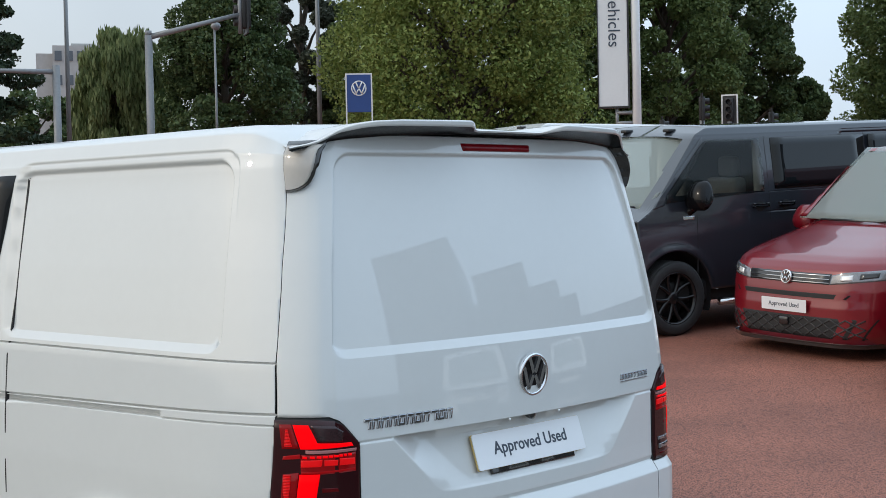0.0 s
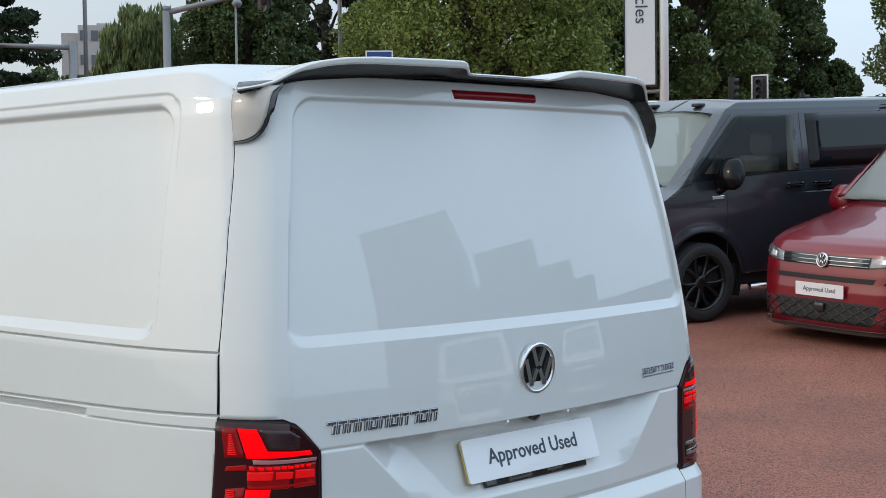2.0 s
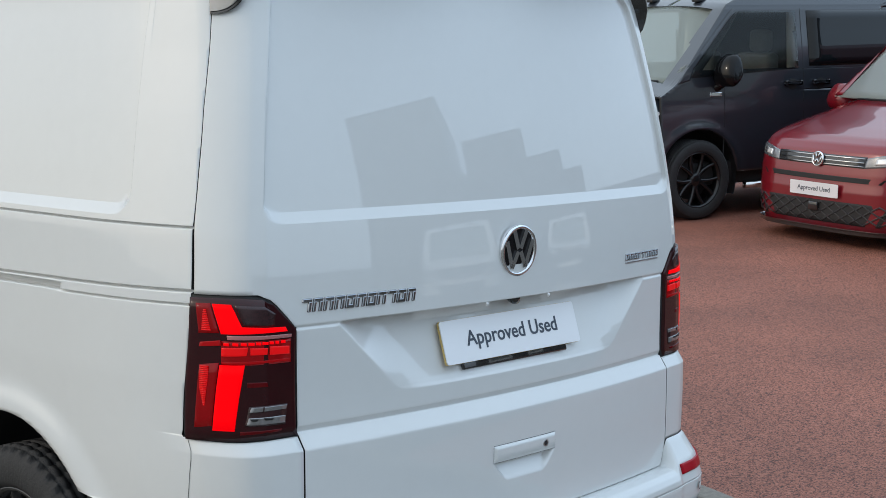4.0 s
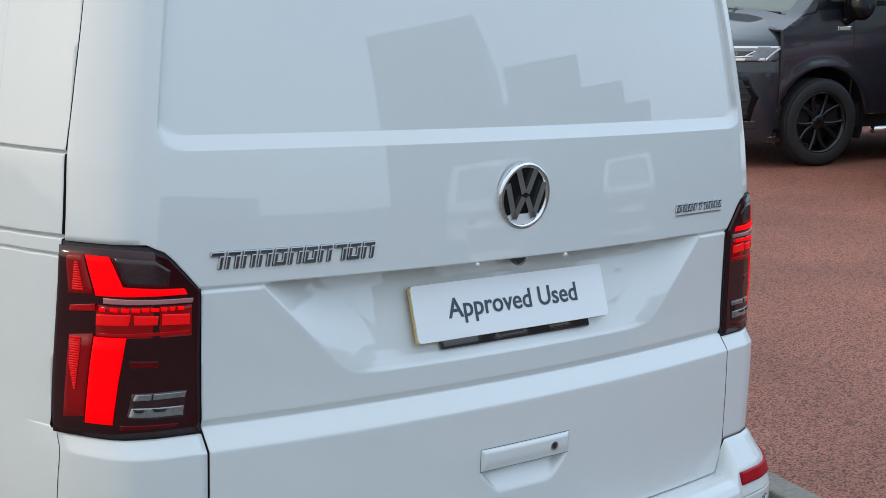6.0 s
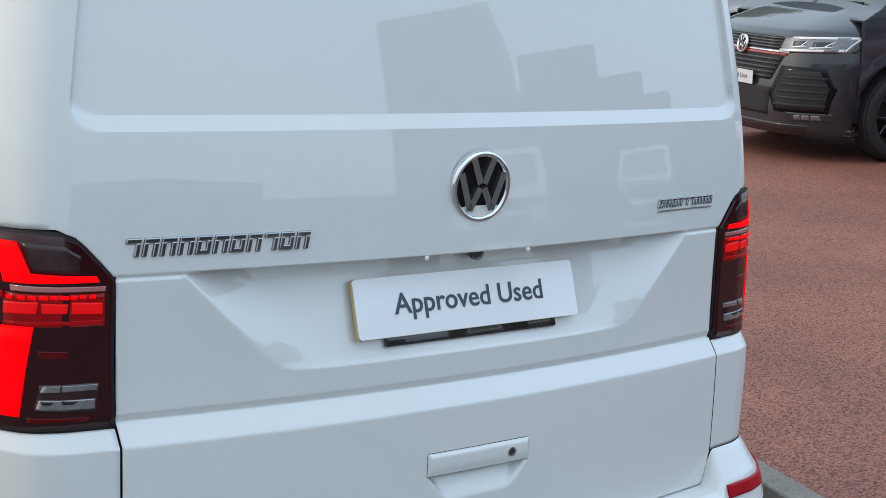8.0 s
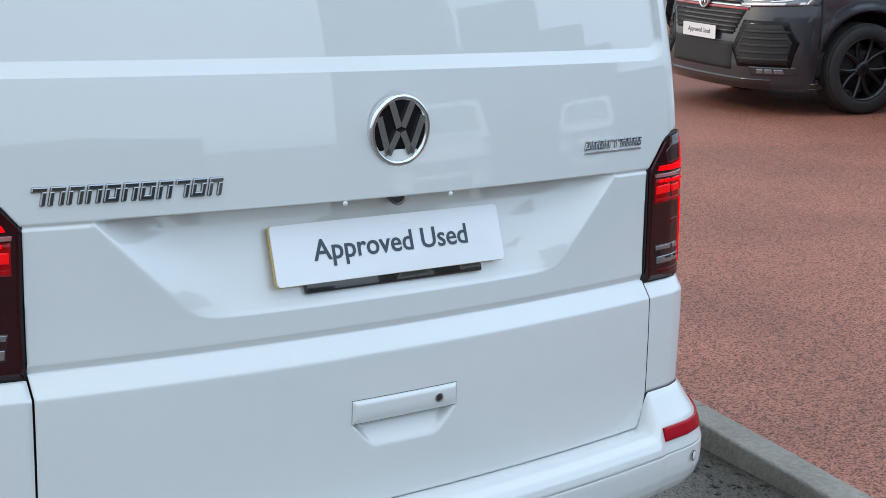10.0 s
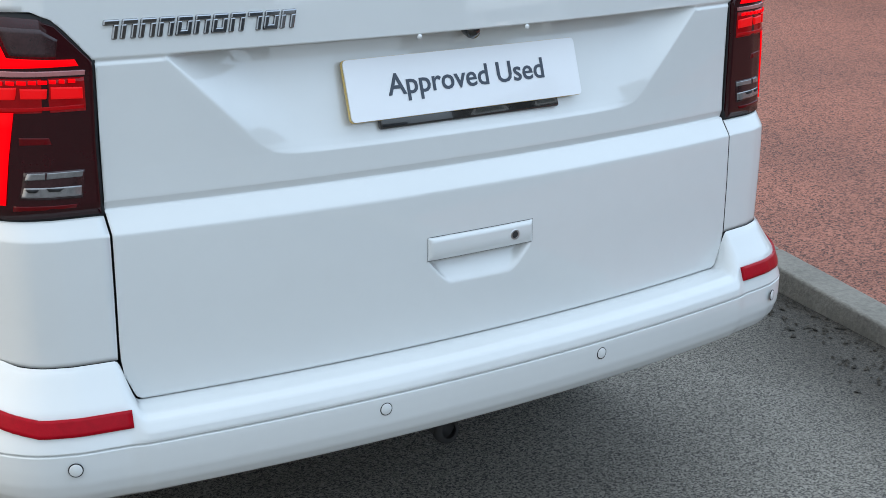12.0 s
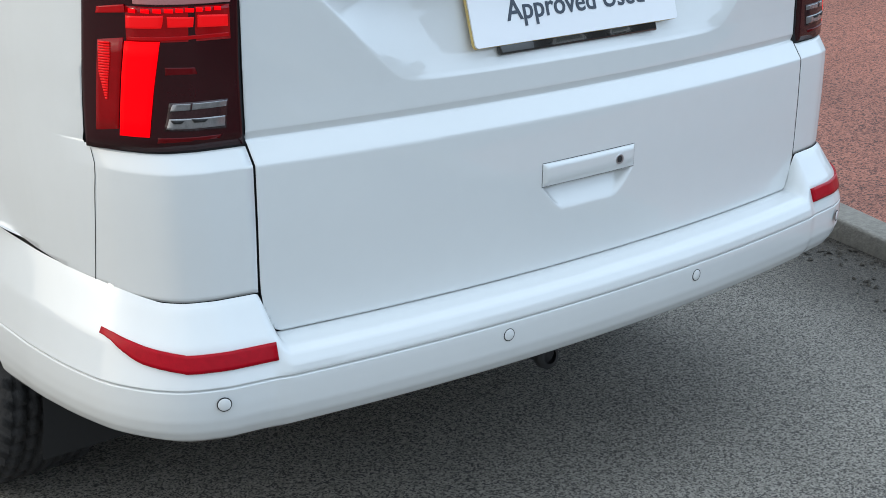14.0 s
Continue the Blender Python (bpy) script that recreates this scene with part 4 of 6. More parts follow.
def bow(p0, p1, p2, p3, n=18):
    """Points of a curve from p0 to p3."""
    out = []
    for k in range(n + 1):
        t = k / n
        w = ((1 - t) ** 3, 3 * t * (1 - t) ** 2, 3 * t * t * (1 - t), t ** 3)
        out.append(tuple(sum(c * q[i] for c, q in zip(w, (p0, p1, p2, p3))) for i in (0, 1)))
    return out


def cap_sheet(curve, s, out, lip):
    """The spoiler's end from the tailgate's edge to a curve of (a, z)."""
    bm = bmesh.new()
    edge = curve[0][0]
    patch(bm, lambda u, k: tuple(skin(s * (edge + (curve[k][0] - edge) * u), curve[k][1], cap_out(edge + (curve[k][0] - edge) * u, curve[k][1]) + out)), steps(0, 1, 12), list(range(len(curve))), flip=s > 0)
    for v in rim_of(bm):
        v.co += (Vector((0, 1.2, v.co.z)) - v.co).normalized() * lip
    return bm


bm = bmesh.new()
patch(bm, wing, steps(-1, 1, 220), [q / 4 for q in range(25)], 0.0)
spoiler = part("spoiler", bm, SPOILER, van, "white twin-hump roof spoiler with black underside")
bm = bmesh.new()
patch(bm, wing_under, steps(-1, 1, 220), steps(0, 1, 8), 0.0)
part("spoiler_underside", bm, BADGEBLACK, spoiler)
for s in (-1, 1):
    part("end_cap_rim", cap_sheet(bow((1.359, 1.838), (1.15, 1.838), (1.115, 1.88), (1.095, 1.985)), s, 0.0, 0.05), BLACKGLOSS, spoiler)
    part("end_cap", cap_sheet(bow((1.353, 1.844), (1.172, 1.844), (1.141, 1.886), (1.12, 1.972)), s, 0.004, 0.004), CAPGREY, spoiler)


# ---- ground ----
def red_height(x, y):
    """The red yard rises gently away from the kerb."""
    s = (x - 1.8) * 0.8 + (y - 0.3) * 0.55
    return 0.046 + 0.057 * max(0.0, min(s, 14.0)) * (1 if s > 0 else 0)


def kerb_x(y):
    return 1.72 + 0.228 * y


bm = bmesh.new()
vs = [bm.verts.new(q) for q in ((-2500, -2500, 0), (2500, -2500, 0), (2500, 2500, 0), (-2500, 2500, 0))]
bm.faces.new(vs)
tagged(part("ground", bm, GREY), "worn grey tarmac of a parking bay", "ground", kind="structure")
bm = bmesh.new()
RX = [0.0, 0.5, 1, 2, 3, 4, 6, 8, 10, 13, 17, 25, 40, 80, 200]
RY = [-2.6, -2, -1, -0.5, 0, 0.5, 1, 2, 3, 4, 6, 8, 10, 13, 17, 25, 40, 80, 200]
patch(bm, lambda u, y: (kerb_x(max(-8, min(14, y))) + 0.108 + u, y, red_height(kerb_x(max(-8, min(14, y))) + 0.108 + u, y)), RX, RY)
tagged(part("yard", bm, RED), "red tarmac of the vehicle display yard", "ground", kind="structure")
# kerb stones
kerb = thing("kerb", "row of weathered grey concrete kerb stones", "kerb", kind="structure")
random.seed(4)
y = -6.0
while y < 7:
    n = 0.914
    bm = bmesh.new()
    box(bm, 0, 0.127, 0.003, n - 0.003, -0.15, 0.0, 0.012, 3)
    m = Matrix.Translation((kerb_x(y), y, 0.050 + random.uniform(-0.002, 0.002))) @ Matrix.Rotation(-math.atan(0.228), 4, "Z")
    bm.transform(m)
    for v in bm.verts:
        v.co.z += max(0, red_height(kerb_x(v.co.y) + 0.13, v.co.y) - 0.046)
    part("kerb_stone", bm, KERB, kerb)
    y += n * math.cos(math.atan(0.228))


# grit, soil and leaf scraps that gather along the kerb
rnd = random.Random(21)
bm = bmesh.new()
for k in range(900):
    y = rnd.uniform(-1.6, 2.6)
    x = kerb_x(y) - 0.015 - abs(rnd.gauss(0, 0.13))
    r = rnd.choice((0.003, 0.004, 0.005, 0.007, 0.010))
    turn = Matrix.Rotation(rnd.uniform(0, 6.28), 3, "Z") @ Matrix.Rotation(rnd.uniform(-0.5, 0.5), 3, "X")
    tip = [Vector((x, y, 0.003)) + turn @ Vector(q) * r for q in ((-1, -0.5, 0), (0.9, -0.6, 0), (1.1, 0.5, 0.2), (-0.8, 0.7, 0), (0.1, 0.1, 0.8))]
    q = [bm.verts.new(c) for c in tip]
    for i in range(4):
        bm.faces.new((q[i], q[(i + 1) % 4], q[4]))
LITTER = material("soil_and_grit", (0.055, 0.046, 0.036), 0.9, var=0.6, scale=30)
tagged(part("gutter_litter", bm, LITTER, smooth=False), "dark soil, grit and leaf scraps along the kerb", "litter", kind="stuff")


# ---- trees ----
def leaf_cloud(centres, sizes, count, leaf, flat=0.6, droop=0.0):
    """Many small leaves, scattered in clumps; one mesh."""
    rng = np.random.default_rng(int(abs(centres[0][0]) * 100) + count)
    idx = rng.integers(0, len(centres), count)
    c, r = np.array(centres)[idx], np.array(sizes)[idx]
    d = rng.normal(size=(count, 3))
    d /= np.linalg.norm(d, axis=1)[:, None]
    rad = r * (0.55 + 0.5 * rng.random(count) ** 0.6)
    p = c + d * rad[:, None] * np.array([1, 1, flat + 0.25])
    if droop:
        p[:, 2] -= droop * rng.random(count) ** 2 * r
    a = rng.normal(size=(count, 3))
    a /= np.linalg.norm(a, axis=1)[:, None]
    if droop:
        a = a * 0.25 + np.array([0, 0, 1.0])
    b = np.cross(a, rng.normal(size=(count, 3)))
    b /= np.linalg.norm(b, axis=1)[:, None]
    s = leaf * (0.6 + 0.8 * rng.random(count))[:, None]
    long = 2.2 if droop else 1.0
    verts = np.stack([p - a * s * long, p + b * s * 0.6, p + a * s * long, p - b * s * 0.6], 1).reshape(-1, 3)
    faces = np.arange(count * 4).reshape(-1, 4)
    me = bpy.data.meshes.new("crown")
    me.from_pydata(verts.tolist(), [], faces.tolist())
    return me


def tree(label, x, y, base, top, radius, mat, count, leaf, clumps=60, low=0.25, shape="round", seed=1, droop=0.0, flat=0.6, category="tree"):
    rnd = random.Random(seed)
    h = top - base
    t = thing("tree", label, category, "trees beyond the yard", at=Matrix.Translation((x, y, base)))
    bm = bmesh.new()
    lean = Vector((rnd.uniform(-0.4, 0.4), rnd.uniform(-0.4, 0.4), 0))
    pts = [Vector((0, 0, 0)), Vector((0, 0, h * 0.3)) + lean * 0.3, Vector((0, 0, h * 0.6)) + lean, Vector((0, 0, h * 0.9)) + lean]
    rr = [h * 0.028, h * 0.021, h * 0.013, h * 0.004]
    for i in range(3):
        tube(bm, pts[i], pts[i + 1], rr[i], rr[i + 1], 10)
    part("trunk", bm, BARK, t)
    centres, sizes = [], []
    bm = bmesh.new()
    for k in range(clumps):
        f = low + (1 - low) * (k + 0.5) / clumps
        if shape == "cone":
            out = radius * (1.02 - (f - low) / (1 - low)) ** 0.8
        elif shape == "tall":
            out = radius * min(1, 2.6 * (f - low) / (1 - low) + 0.35) * (1 - ((f - low) / (1 - low)) ** 4) ** 0.5
        else:
            q = 2 * (f - low) / (1 - low) - 1
            out = radius * math.sqrt(max(0.05, 1 - q * q * 0.92))
        ang = k * 2.39996 + rnd.uniform(-0.3, 0.3)
        d = out * rnd.uniform(0.55, 1.0)
        c = Vector((d * math.cos(ang), d * math.sin(ang), h * f + rnd.uniform(-0.3, 0.3)))
        centres.append(tuple(c))
        sizes.append(radius * rnd.uniform(0.17, 0.33) * (0.7 if shape == "cone" else 1))
        if k % 2 == 0:
            root = Vector((lean.x, lean.y, 0)) * f + Vector((0, 0, h * max(0.12, f - 0.14)))
            mid = root.lerp(c, 0.5) + Vector((0, 0, 0.2))
            tube(bm, root, mid, h * 0.008, h * 0.005, 6, False)
            tube(bm, mid, c, h * 0.005, h * 0.002, 6, False)
    part("limb", bm, BARK, t)
    me = leaf_cloud(centres, sizes, count, leaf, flat, droop)
    me.materials.append(mat)
    crown = new("crown", me)
    crown.parent = t
    return t


LEAF_BRIGHT = leafy("bright_leaves", (0.10, 0.15, 0.030), (0.31, 0.37, 0.11))
LEAF_MID = leafy("mid_leaves", (0.062, 0.10, 0.030), (0.17, 0.22, 0.075))
LEAF_DARK = leafy("dark_leaves", (0.042, 0.074, 0.028), (0.11, 0.15, 0.055))
LEAF_GREY = leafy("grey_leaves", (0.045, 0.055, 0.035), (0.11, 0.12, 0.085))
LEAF_PINE = leafy("pine_needles", (0.022, 0.042, 0.022), (0.055, 0.08, 0.04))
LEAF_WILLOW = leafy("willow_leaves", (0.085, 0.12, 0.040), (0.22, 0.26, 0.11))
EYE = Vector((-2.823, -2.45, 1.73))


def out_there(deg, d, z=0.0):
    """A place by compass direction and distance from where the filming begins."""
    return EYE.x + d * math.sin(radians(deg)), EYE.y + d * math.cos(radians(deg)), z


def plant(label, deg, d, up, wide, mat, count, leaf, **k):
    """A tree by direction, distance, the height of its top as an angle, and its width as an angle."""
    x, y, _ = out_there(deg, d)
    return tree(label, x, y, 0.3, 1.7 + d * math.tan(radians(up)), d * math.tan(radians(wide)) / 2, mat, count, leaf, **k)


plant("dark green pine with layered drooping boughs", 26.6, 42, 16.0, 10.0, LEAF_PINE, 52000, 0.085, shape="cone", seed=3, clumps=120, low=0.08, flat=0.12)
plant("dark green pine with layered drooping boughs", 22.5, 46, 14.5, 7.0, LEAF_PINE, 16200, 0.106, shape="cone", seed=5, clumps=80, low=0.1)
plant("weeping willow with hanging pale green branches", 33.7, 62, 7.2, 3.6, LEAF_WILLOW, 39400, 0.081, seed=7, droop=2.2, clumps=60, low=0.3)
plant("low dark bushy tree behind the road", 30.6, 75, 4.6, 4.0, LEAF_DARK, 13900, 0.147, seed=8, clumps=40, low=0.05)
plant("large dark round broadleaf tree", 37.6, 58, 9.6, 5.4, LEAF_DARK, 81200, 0.086, seed=9, clumps=110, low=0.05)
plant("thin grey-green birch with gaps in its crown", 40.8, 64, 9.4, 3.4, LEAF_GREY, 34000, 0.10, seed=11, clumps=46, low=0.1)
plant("dark broadleaf tree in a row", 43.0, 62, 8.0, 3.4, LEAF_DARK, 41700, 0.093, seed=12, clumps=70, low=0.05)
plant("broad bright green tree in full leaf", 47.3, 40, 15.5, 10.2, LEAF_BRIGHT, 174000, 0.059, seed=13, clumps=190, low=0.06)
plant("mid green leafy tree beside the road", 51.2, 44, 12.5, 5.5, LEAF_MID, 81200, 0.07, seed=15, clumps=110, low=0.05)
plant("mid green leafy tree beside the road", 55.6, 46, 9.8, 5.4, LEAF_MID, 81200, 0.07, seed=17, clumps=110, low=0.05)
plant("tall dark green tree in a dense row", 58.0, 52, 13.0, 5.0, LEAF_DARK, 86900, 0.081, seed=19, clumps=130, low=0.05, shape="tall")
plant("tall dark green tree in a dense row", 60.6, 54, 4.6, 3.0, LEAF_DARK, 30100, 0.106, seed=23, clumps=70, low=0.05)
plant("rounded sunlit green tree", 65.2, 58, 9.6, 6.0, LEAF_MID, 69600, 0.086, seed=29, clumps=120, low=0.05)
plant("low dark bushy tree behind the road", 54.0, 70, 4.6, 9.0, LEAF_DARK, 25500, 0.163, seed=31, clumps=60, low=0.02)
plant("low dark bushy tree behind the road", 45.0, 72, 5.6, 9.0, LEAF_DARK, 25500, 0.163, seed=33, clumps=60, low=0.02)


# ---- street furniture ----
def post(name, label, deg, d, r, top, category="lamp post"):
    x, y, _ = out_there(deg, d)
    t = thing(name, label, category, at=Matrix.Translation((x, y, 0.3)))
    bm = bmesh.new()
    tube(bm, (0, 0, 0), (0, 0, 1.6), r * 1.6, r * 1.6, 14)
    tube(bm, (0, 0, 1.6), (0, 0, top), r * 1.1, r * 0.75, 14)
    part("column", bm, GALV, t)
    return t


for deg, top in ((31.45, 11.5), (41.35, 12.5)):
    t = post("street_lamp", "tall plain galvanised street lamp column", deg, 45, 0.072, top)
    bm = bmesh.new()
    tube(bm, (0, 0, top), (1.2, -0.4, top + 0.25), 0.05, 0.04, 10)
    box(bm, 1.1, 1.75, -0.62, -0.34, top + 0.2, top + 0.32, 0.03)
    part("lantern", bm, GALV, t)
t = post("street_lamp", "slim street lamp with a small pale lantern", 37.25, 52, 0.048, 8.3)
bm = bmesh.new()
lathe(bm, [(0.001, 0.26), (0.13, 0.23), (0.19, 0.12), (0.12, 0.0), (0.04, -0.05)], 16, pose(0.06, 0, 8.2))
part("lantern", bm, GALV, t)


def signal_head(parent, m, lamps=3, white=True):
    """A traffic signal head with a backing board, hoods and a bracket."""
    bm = bmesh.new()
    box(bm, -0.17, 0.17, -0.12, 0.12, -0.5, 0.5, 0.03)
    bm.transform(m)
    head = part("signal_head", bm, BLACKPLASTIC, parent)
    bm = bmesh.new()
    for x0, x1, z0, z1 in ((-0.36, -0.30, -0.66, 0.66), (0.30, 0.36, -0.66, 0.66), (-0.30, 0.30, 0.60, 0.66), (-0.30, 0.30, -0.66, -0.60)):
        box(bm, x0, x1, -0.02, 0.02, z0, z1)
    bm.transform(m)
    part("board_edge", bm, TOTEMWHITE if white else BLACKPLASTIC, head, smooth=False)
    bm = bmesh.new()
    box(bm, -0.30, 0.30, 0.0, 0.03, -0.6, 0.6)
    bm.transform(m)
    part("backing_board", bm, BLACKPLASTIC, head, smooth=False)
    for k in range(lamps):
        bm = bmesh.new()
        z = 0.32 - 0.32 * k
        lathe(bm, [(0.12, 0.0), (0.125, 0.22), (0.115, 0.22), (0.11, 0.0)], 18, m @ pose(0, -0.11, z, 90, 0, 0))
        part("hood", bm, BLACKPLASTIC, head)
    return head


# mast arm over the road
x, y, _ = out_there(34.55, 38)
x1, y1, _ = out_there(38.2, 38.4)
t = thing("traffic_signal_mast", "galvanised mast with a long raised arm and dark signal head", "traffic light", at=Matrix.Translation((x, y, 0.3)))
top = 6.25
bm = bmesh.new()
tube(bm, (0, 0, 0), (0, 0, top), 0.115, 0.10, 16)
tube(bm, (0, 0, top), (0, 0, top + 0.12), 0.09, 0.09, 16)
part("column", bm, GALV, t)
bm = bmesh.new()
tube(bm, (0, 0, top - 0.05), (x1 - x, y1 - y, top + 0.62), 0.08, 0.055, 14)
part("arm", bm, GALV, t)
signal_head(t, pose(x1 - x + 0.2, y1 - y, top + 0.75, 0, 0, -120), white=False)
bm = bmesh.new()
tube(bm, (x1 - x, y1 - y, top + 0.1), (x1 - x, y1 - y, top + 1.35), 0.06)
part("bracket", bm, GALV, t)
x, y, _ = out_there(30.95, 38)
x1, y1, _ = out_there(27.75, 38)
t = thing("traffic_signal_mast", "galvanised mast with a level arm and white-edged signal head", "traffic light", at=Matrix.Translation((x, y, 0.3)))
bm = bmesh.new()
tube(bm, (0, 0, 0), (0, 0, 5.45), 0.11, 0.10, 16)
part("column", bm, GALV, t)
bm = bmesh.new()
tube(bm, (0, 0, 5.28), (x1 - x, y1 - y, 5.32), 0.07, 0.05, 14)
part("arm", bm, GALV, t)
signal_head(t, pose(x1 - x, y1 - y - 0.2, 5.32, 0, 0, -60) @ Matrix.Scale(0.6, 4))
for deg, d, z, white in ((56.8, 34, 4.25, False), (57.9, 34, 4.2, True), (59.5, 36, 3.95, False), (55.2, 36, 3.85, False)):
    x, y, _ = out_there(deg, d)
    t = thing("traffic_light", "dark traffic signal on a grey post beyond the yard", "traffic light", "signals at the junction", at=Matrix.Translation((x, y, 0.4)))
    bm = bmesh.new()
    tube(bm, (0, 0, 0), (0, 0, z - 0.4), 0.06)
    part("post", bm, GALV, t)
    signal_head(t, pose(0, 0, z - 0.6, 0, 0, -70 if white else 40) @ Matrix.Scale(0.55, 4), white=white)


# ---- sign totems ----
def totem(deg, d, words, width, z0, z1, label):
    x, y, _ = out_there(deg, d)
    t = thing("sign_totem", label, "sign", at=Matrix.Translation((x, y, 0.3)) @ Matrix.Rotation(radians(-deg + 2), 4, "Z"))
    bm = bmesh.new()
    box(bm, -width, -0.06, -0.06, 0.06, z0, z1, 0.01)
    panel = part("panel", bm, TOTEMWHITE, t, "white sign panel with dark upright lettering", smooth=False)
    bm = bmesh.new()
    box(bm, -width - 0.015, -width - 0.002, -0.075, 0.075, z0 - 0.01, z1)
    box(bm, -0.055, -0.03, -0.075, 0.075, z0 - 0.01, z1)
    box(bm, -width - 0.0145, -0.0305, -0.074, 0.074, z0 - 0.03, z0 - 0.0105)
    part("frame", bm, BLACKPLASTIC, panel, smooth=False)
    bm = bmesh.new()
    tube(bm, (0.1, 0, 0), (0.1, 0, z1), 0.085, 0.085, 20)
    part("column", bm, TOTEMWHITE, t)
    bm = bmesh.new()
    for z in (z0 - 0.12, z0 - 0.32):
        tube(bm, (-0.28, 0, z), (0.1, 0, z), 0.035)
    tube(bm, (-0.28, 0, z0 - 0.45), (-0.28, 0, z0), 0.03)
    part("bracket", bm, GALV, t)
    wordmark("words", words, 0.33, Matrix.Translation((-width * 0.52, -0.066, z0 + 1.13)) @ Matrix.Rotation(radians(90), 4, "X") @ Matrix.Rotation(radians(-90), 4, "Z"), INK, panel, 0.002, "RIGHT")
    return t


totem(54.0, 27, "commercial vehicles", 0.62, 3.38, 9.5, "tall white sign panel on a white column reading commercial vehicles")
totem(27.0, 30, "rental", 0.66, 3.3, 9.5, "tall white sign panel on a white column reading rental")
# small blue sign behind the roof
x, y, _ = out_there(42.9, 34)
t = thing("yard_sign", "small square blue sign with a white ring on posts", "sign", at=Matrix.Translation((x, y, 0.42)) @ Matrix.Rotation(radians(-42), 4, "Z") @ Matrix.Scale(0.79, 4))
bm = bmesh.new()
box(bm, -0.37, 0.37, -0.04, 0.04, 4.75, 5.9, 0.01)
part("panel", bm, SIGNBLUE, t, smooth=False)
bm = bmesh.new()
box(bm, -0.40, 0.40, -0.03, 0.05, 5.9, 5.94)
box(bm, -0.41, -0.37, -0.05, 0.05, 0, 5.94)
box(bm, 0.37, 0.41, -0.05, 0.05, 0, 5.94)
part("frame", bm, TOTEMWHITE, t, smooth=False)
bm = bmesh.new()
lathe(bm, [(0.20, 0.0), (0.20, 0.01), (0.235, 0.01), (0.235, 0.0)], 32, pose(0, -0.042, 5.48, 90, 0, 0))
for s in (-1, 1):
    tube(bm, (s * 0.09, -0.05, 5.66), (s * 0.01, -0.05, 5.48), 0.02)
    tube(bm, (s * 0.18, -0.05, 5.57), (s * 0.09, -0.05, 5.31), 0.02)
    tube(bm, (s * 0.09, -0.05, 5.31), (s * 0.01, -0.05, 5.46), 0.02)
part("ring_mark", bm, TOTEMWHITE, t)

# ---- far tower block ----
x, y, _ = out_there(31.7, 170)
t = thing("apartment_building", "pale concrete tower block with rows of windows, far off", "building", at=Matrix.Translation((x, y, 0.3)) @ Matrix.Rotation(radians(-31), 4, "Z"))
bm = bmesh.new()
box(bm, -1.6, 3.6, -6, 6, 0, 20.6)
box(bm, -3.4, -1.6, -5, 6, 0, 19.8)
box(bm, 0.5, 3.0, -2, 2, 20.6, 21.3)
part("wall", bm, CONCRETE, t, smooth=False)
for k in range(7):
    for c in (-1.0, 0.2, 1.4, 2.6):
        bm = bmesh.new()
        box(bm, c - 0.38, c + 0.38, -6.12, -6.0, 18.9 - 2.7 * k, 20.0 - 2.7 * k)
        part("window", bm, WINDOWFAR, t, smooth=False)

# ---- showroom across the drive ----
t = thing("dealership_building", "grey clad showroom building with a stepped roofline", "building", at=Matrix.Translation((16, -17, 0)) @ Matrix.Rotation(radians(45), 4, "Z"))
for nm, x0, x1, h, dy in (("hall", -4.9, -0.7, 7.2, 0), ("hall", -0.7, 0.0, 4.3, 0.1), ("hall", 0.0, 3.0, 5.4, 0), ("hall", 3.0, 4.8, 4.4, 0.1), ("hall", 4.8, 5.9, 3.7, 0), ("hall", 5.9, 28, 2.8, 0.1), ("hall", -32, -16, 3.0, 2)):
    bm = bmesh.new()
    box(bm, x0, x1, -6 - dy, 4 - dy, 0, h, 0.05)
    part(nm, bm, CLADDING, t, smooth=False)


# ---- parked vehicles ----
def nose_point(x, z, spec, out=0.0):
    """A point on a vehicle's front by x and height; y is 0 at the foremost point and falls backwards."""
    w, c = table(z, spec["wide"]), spec["corner"]
    back, bend = table(z, spec["back"]), spec["bend"]

    def curve(x):
        ax = min(abs(x), w)
        flat = w - c
        b = back + bend * min(ax, flat) ** 2
        if ax > flat:
            t = (ax - flat) / c
            b += 2 * bend * flat * (ax - flat) + spec["sweep"] * (1 - math.sqrt(max(0.0, 1 - t * t)))
        return -b
    y = curve(x)
    d = curve(x + 0.004) - curve(x - 0.004)
    n = Vector((-d, 0.008, 0)).normalized()
    return Vector((max(-w, min(w, x)), y, z)) + n * out


def front_shape(name, outline, out, mat, parent, spec, thick=0.01, cuts=5, label=""):
    """A piece on a vehicle's front, from an outline of (x, z)."""
    bm = bmesh.new()
    f = bm.faces.new([bm.verts.new((x, 0, z)) for x, z in outline])
    bmesh.ops.triangulate(bm, faces=[f])
    bmesh.ops.subdivide_edges(bm, edges=bm.edges[:], cuts=cuts, use_grid_fill=True)
    for v in bm.verts:
        v.co = nose_point(v.co.x, v.co.z, spec, out)
    bm.normal_update()
    if sum(f.normal.y for f in bm.faces) < 0:
        bmesh.ops.reverse_faces(bm, faces=bm.faces[:])
    for v in rim_of(bm):
        v.co.y -= thick
    ob = part(name, bm, mat, parent, label)
    ob.matrix_basis = spec["at"]
    return ob


def bar_on_nose(name, x0, x1, z0, z1, out, h, mat, parent, spec):
    """A slat that follows the front from (x0, z0) to (x1, z1)."""
    return front_shape(name, [(x0, z0 - h / 2), (x1, z1 - h / 2), (x1, z1 + h / 2), (x0, z0 + h / 2)], out, mat, parent, spec, 0.012, 3)


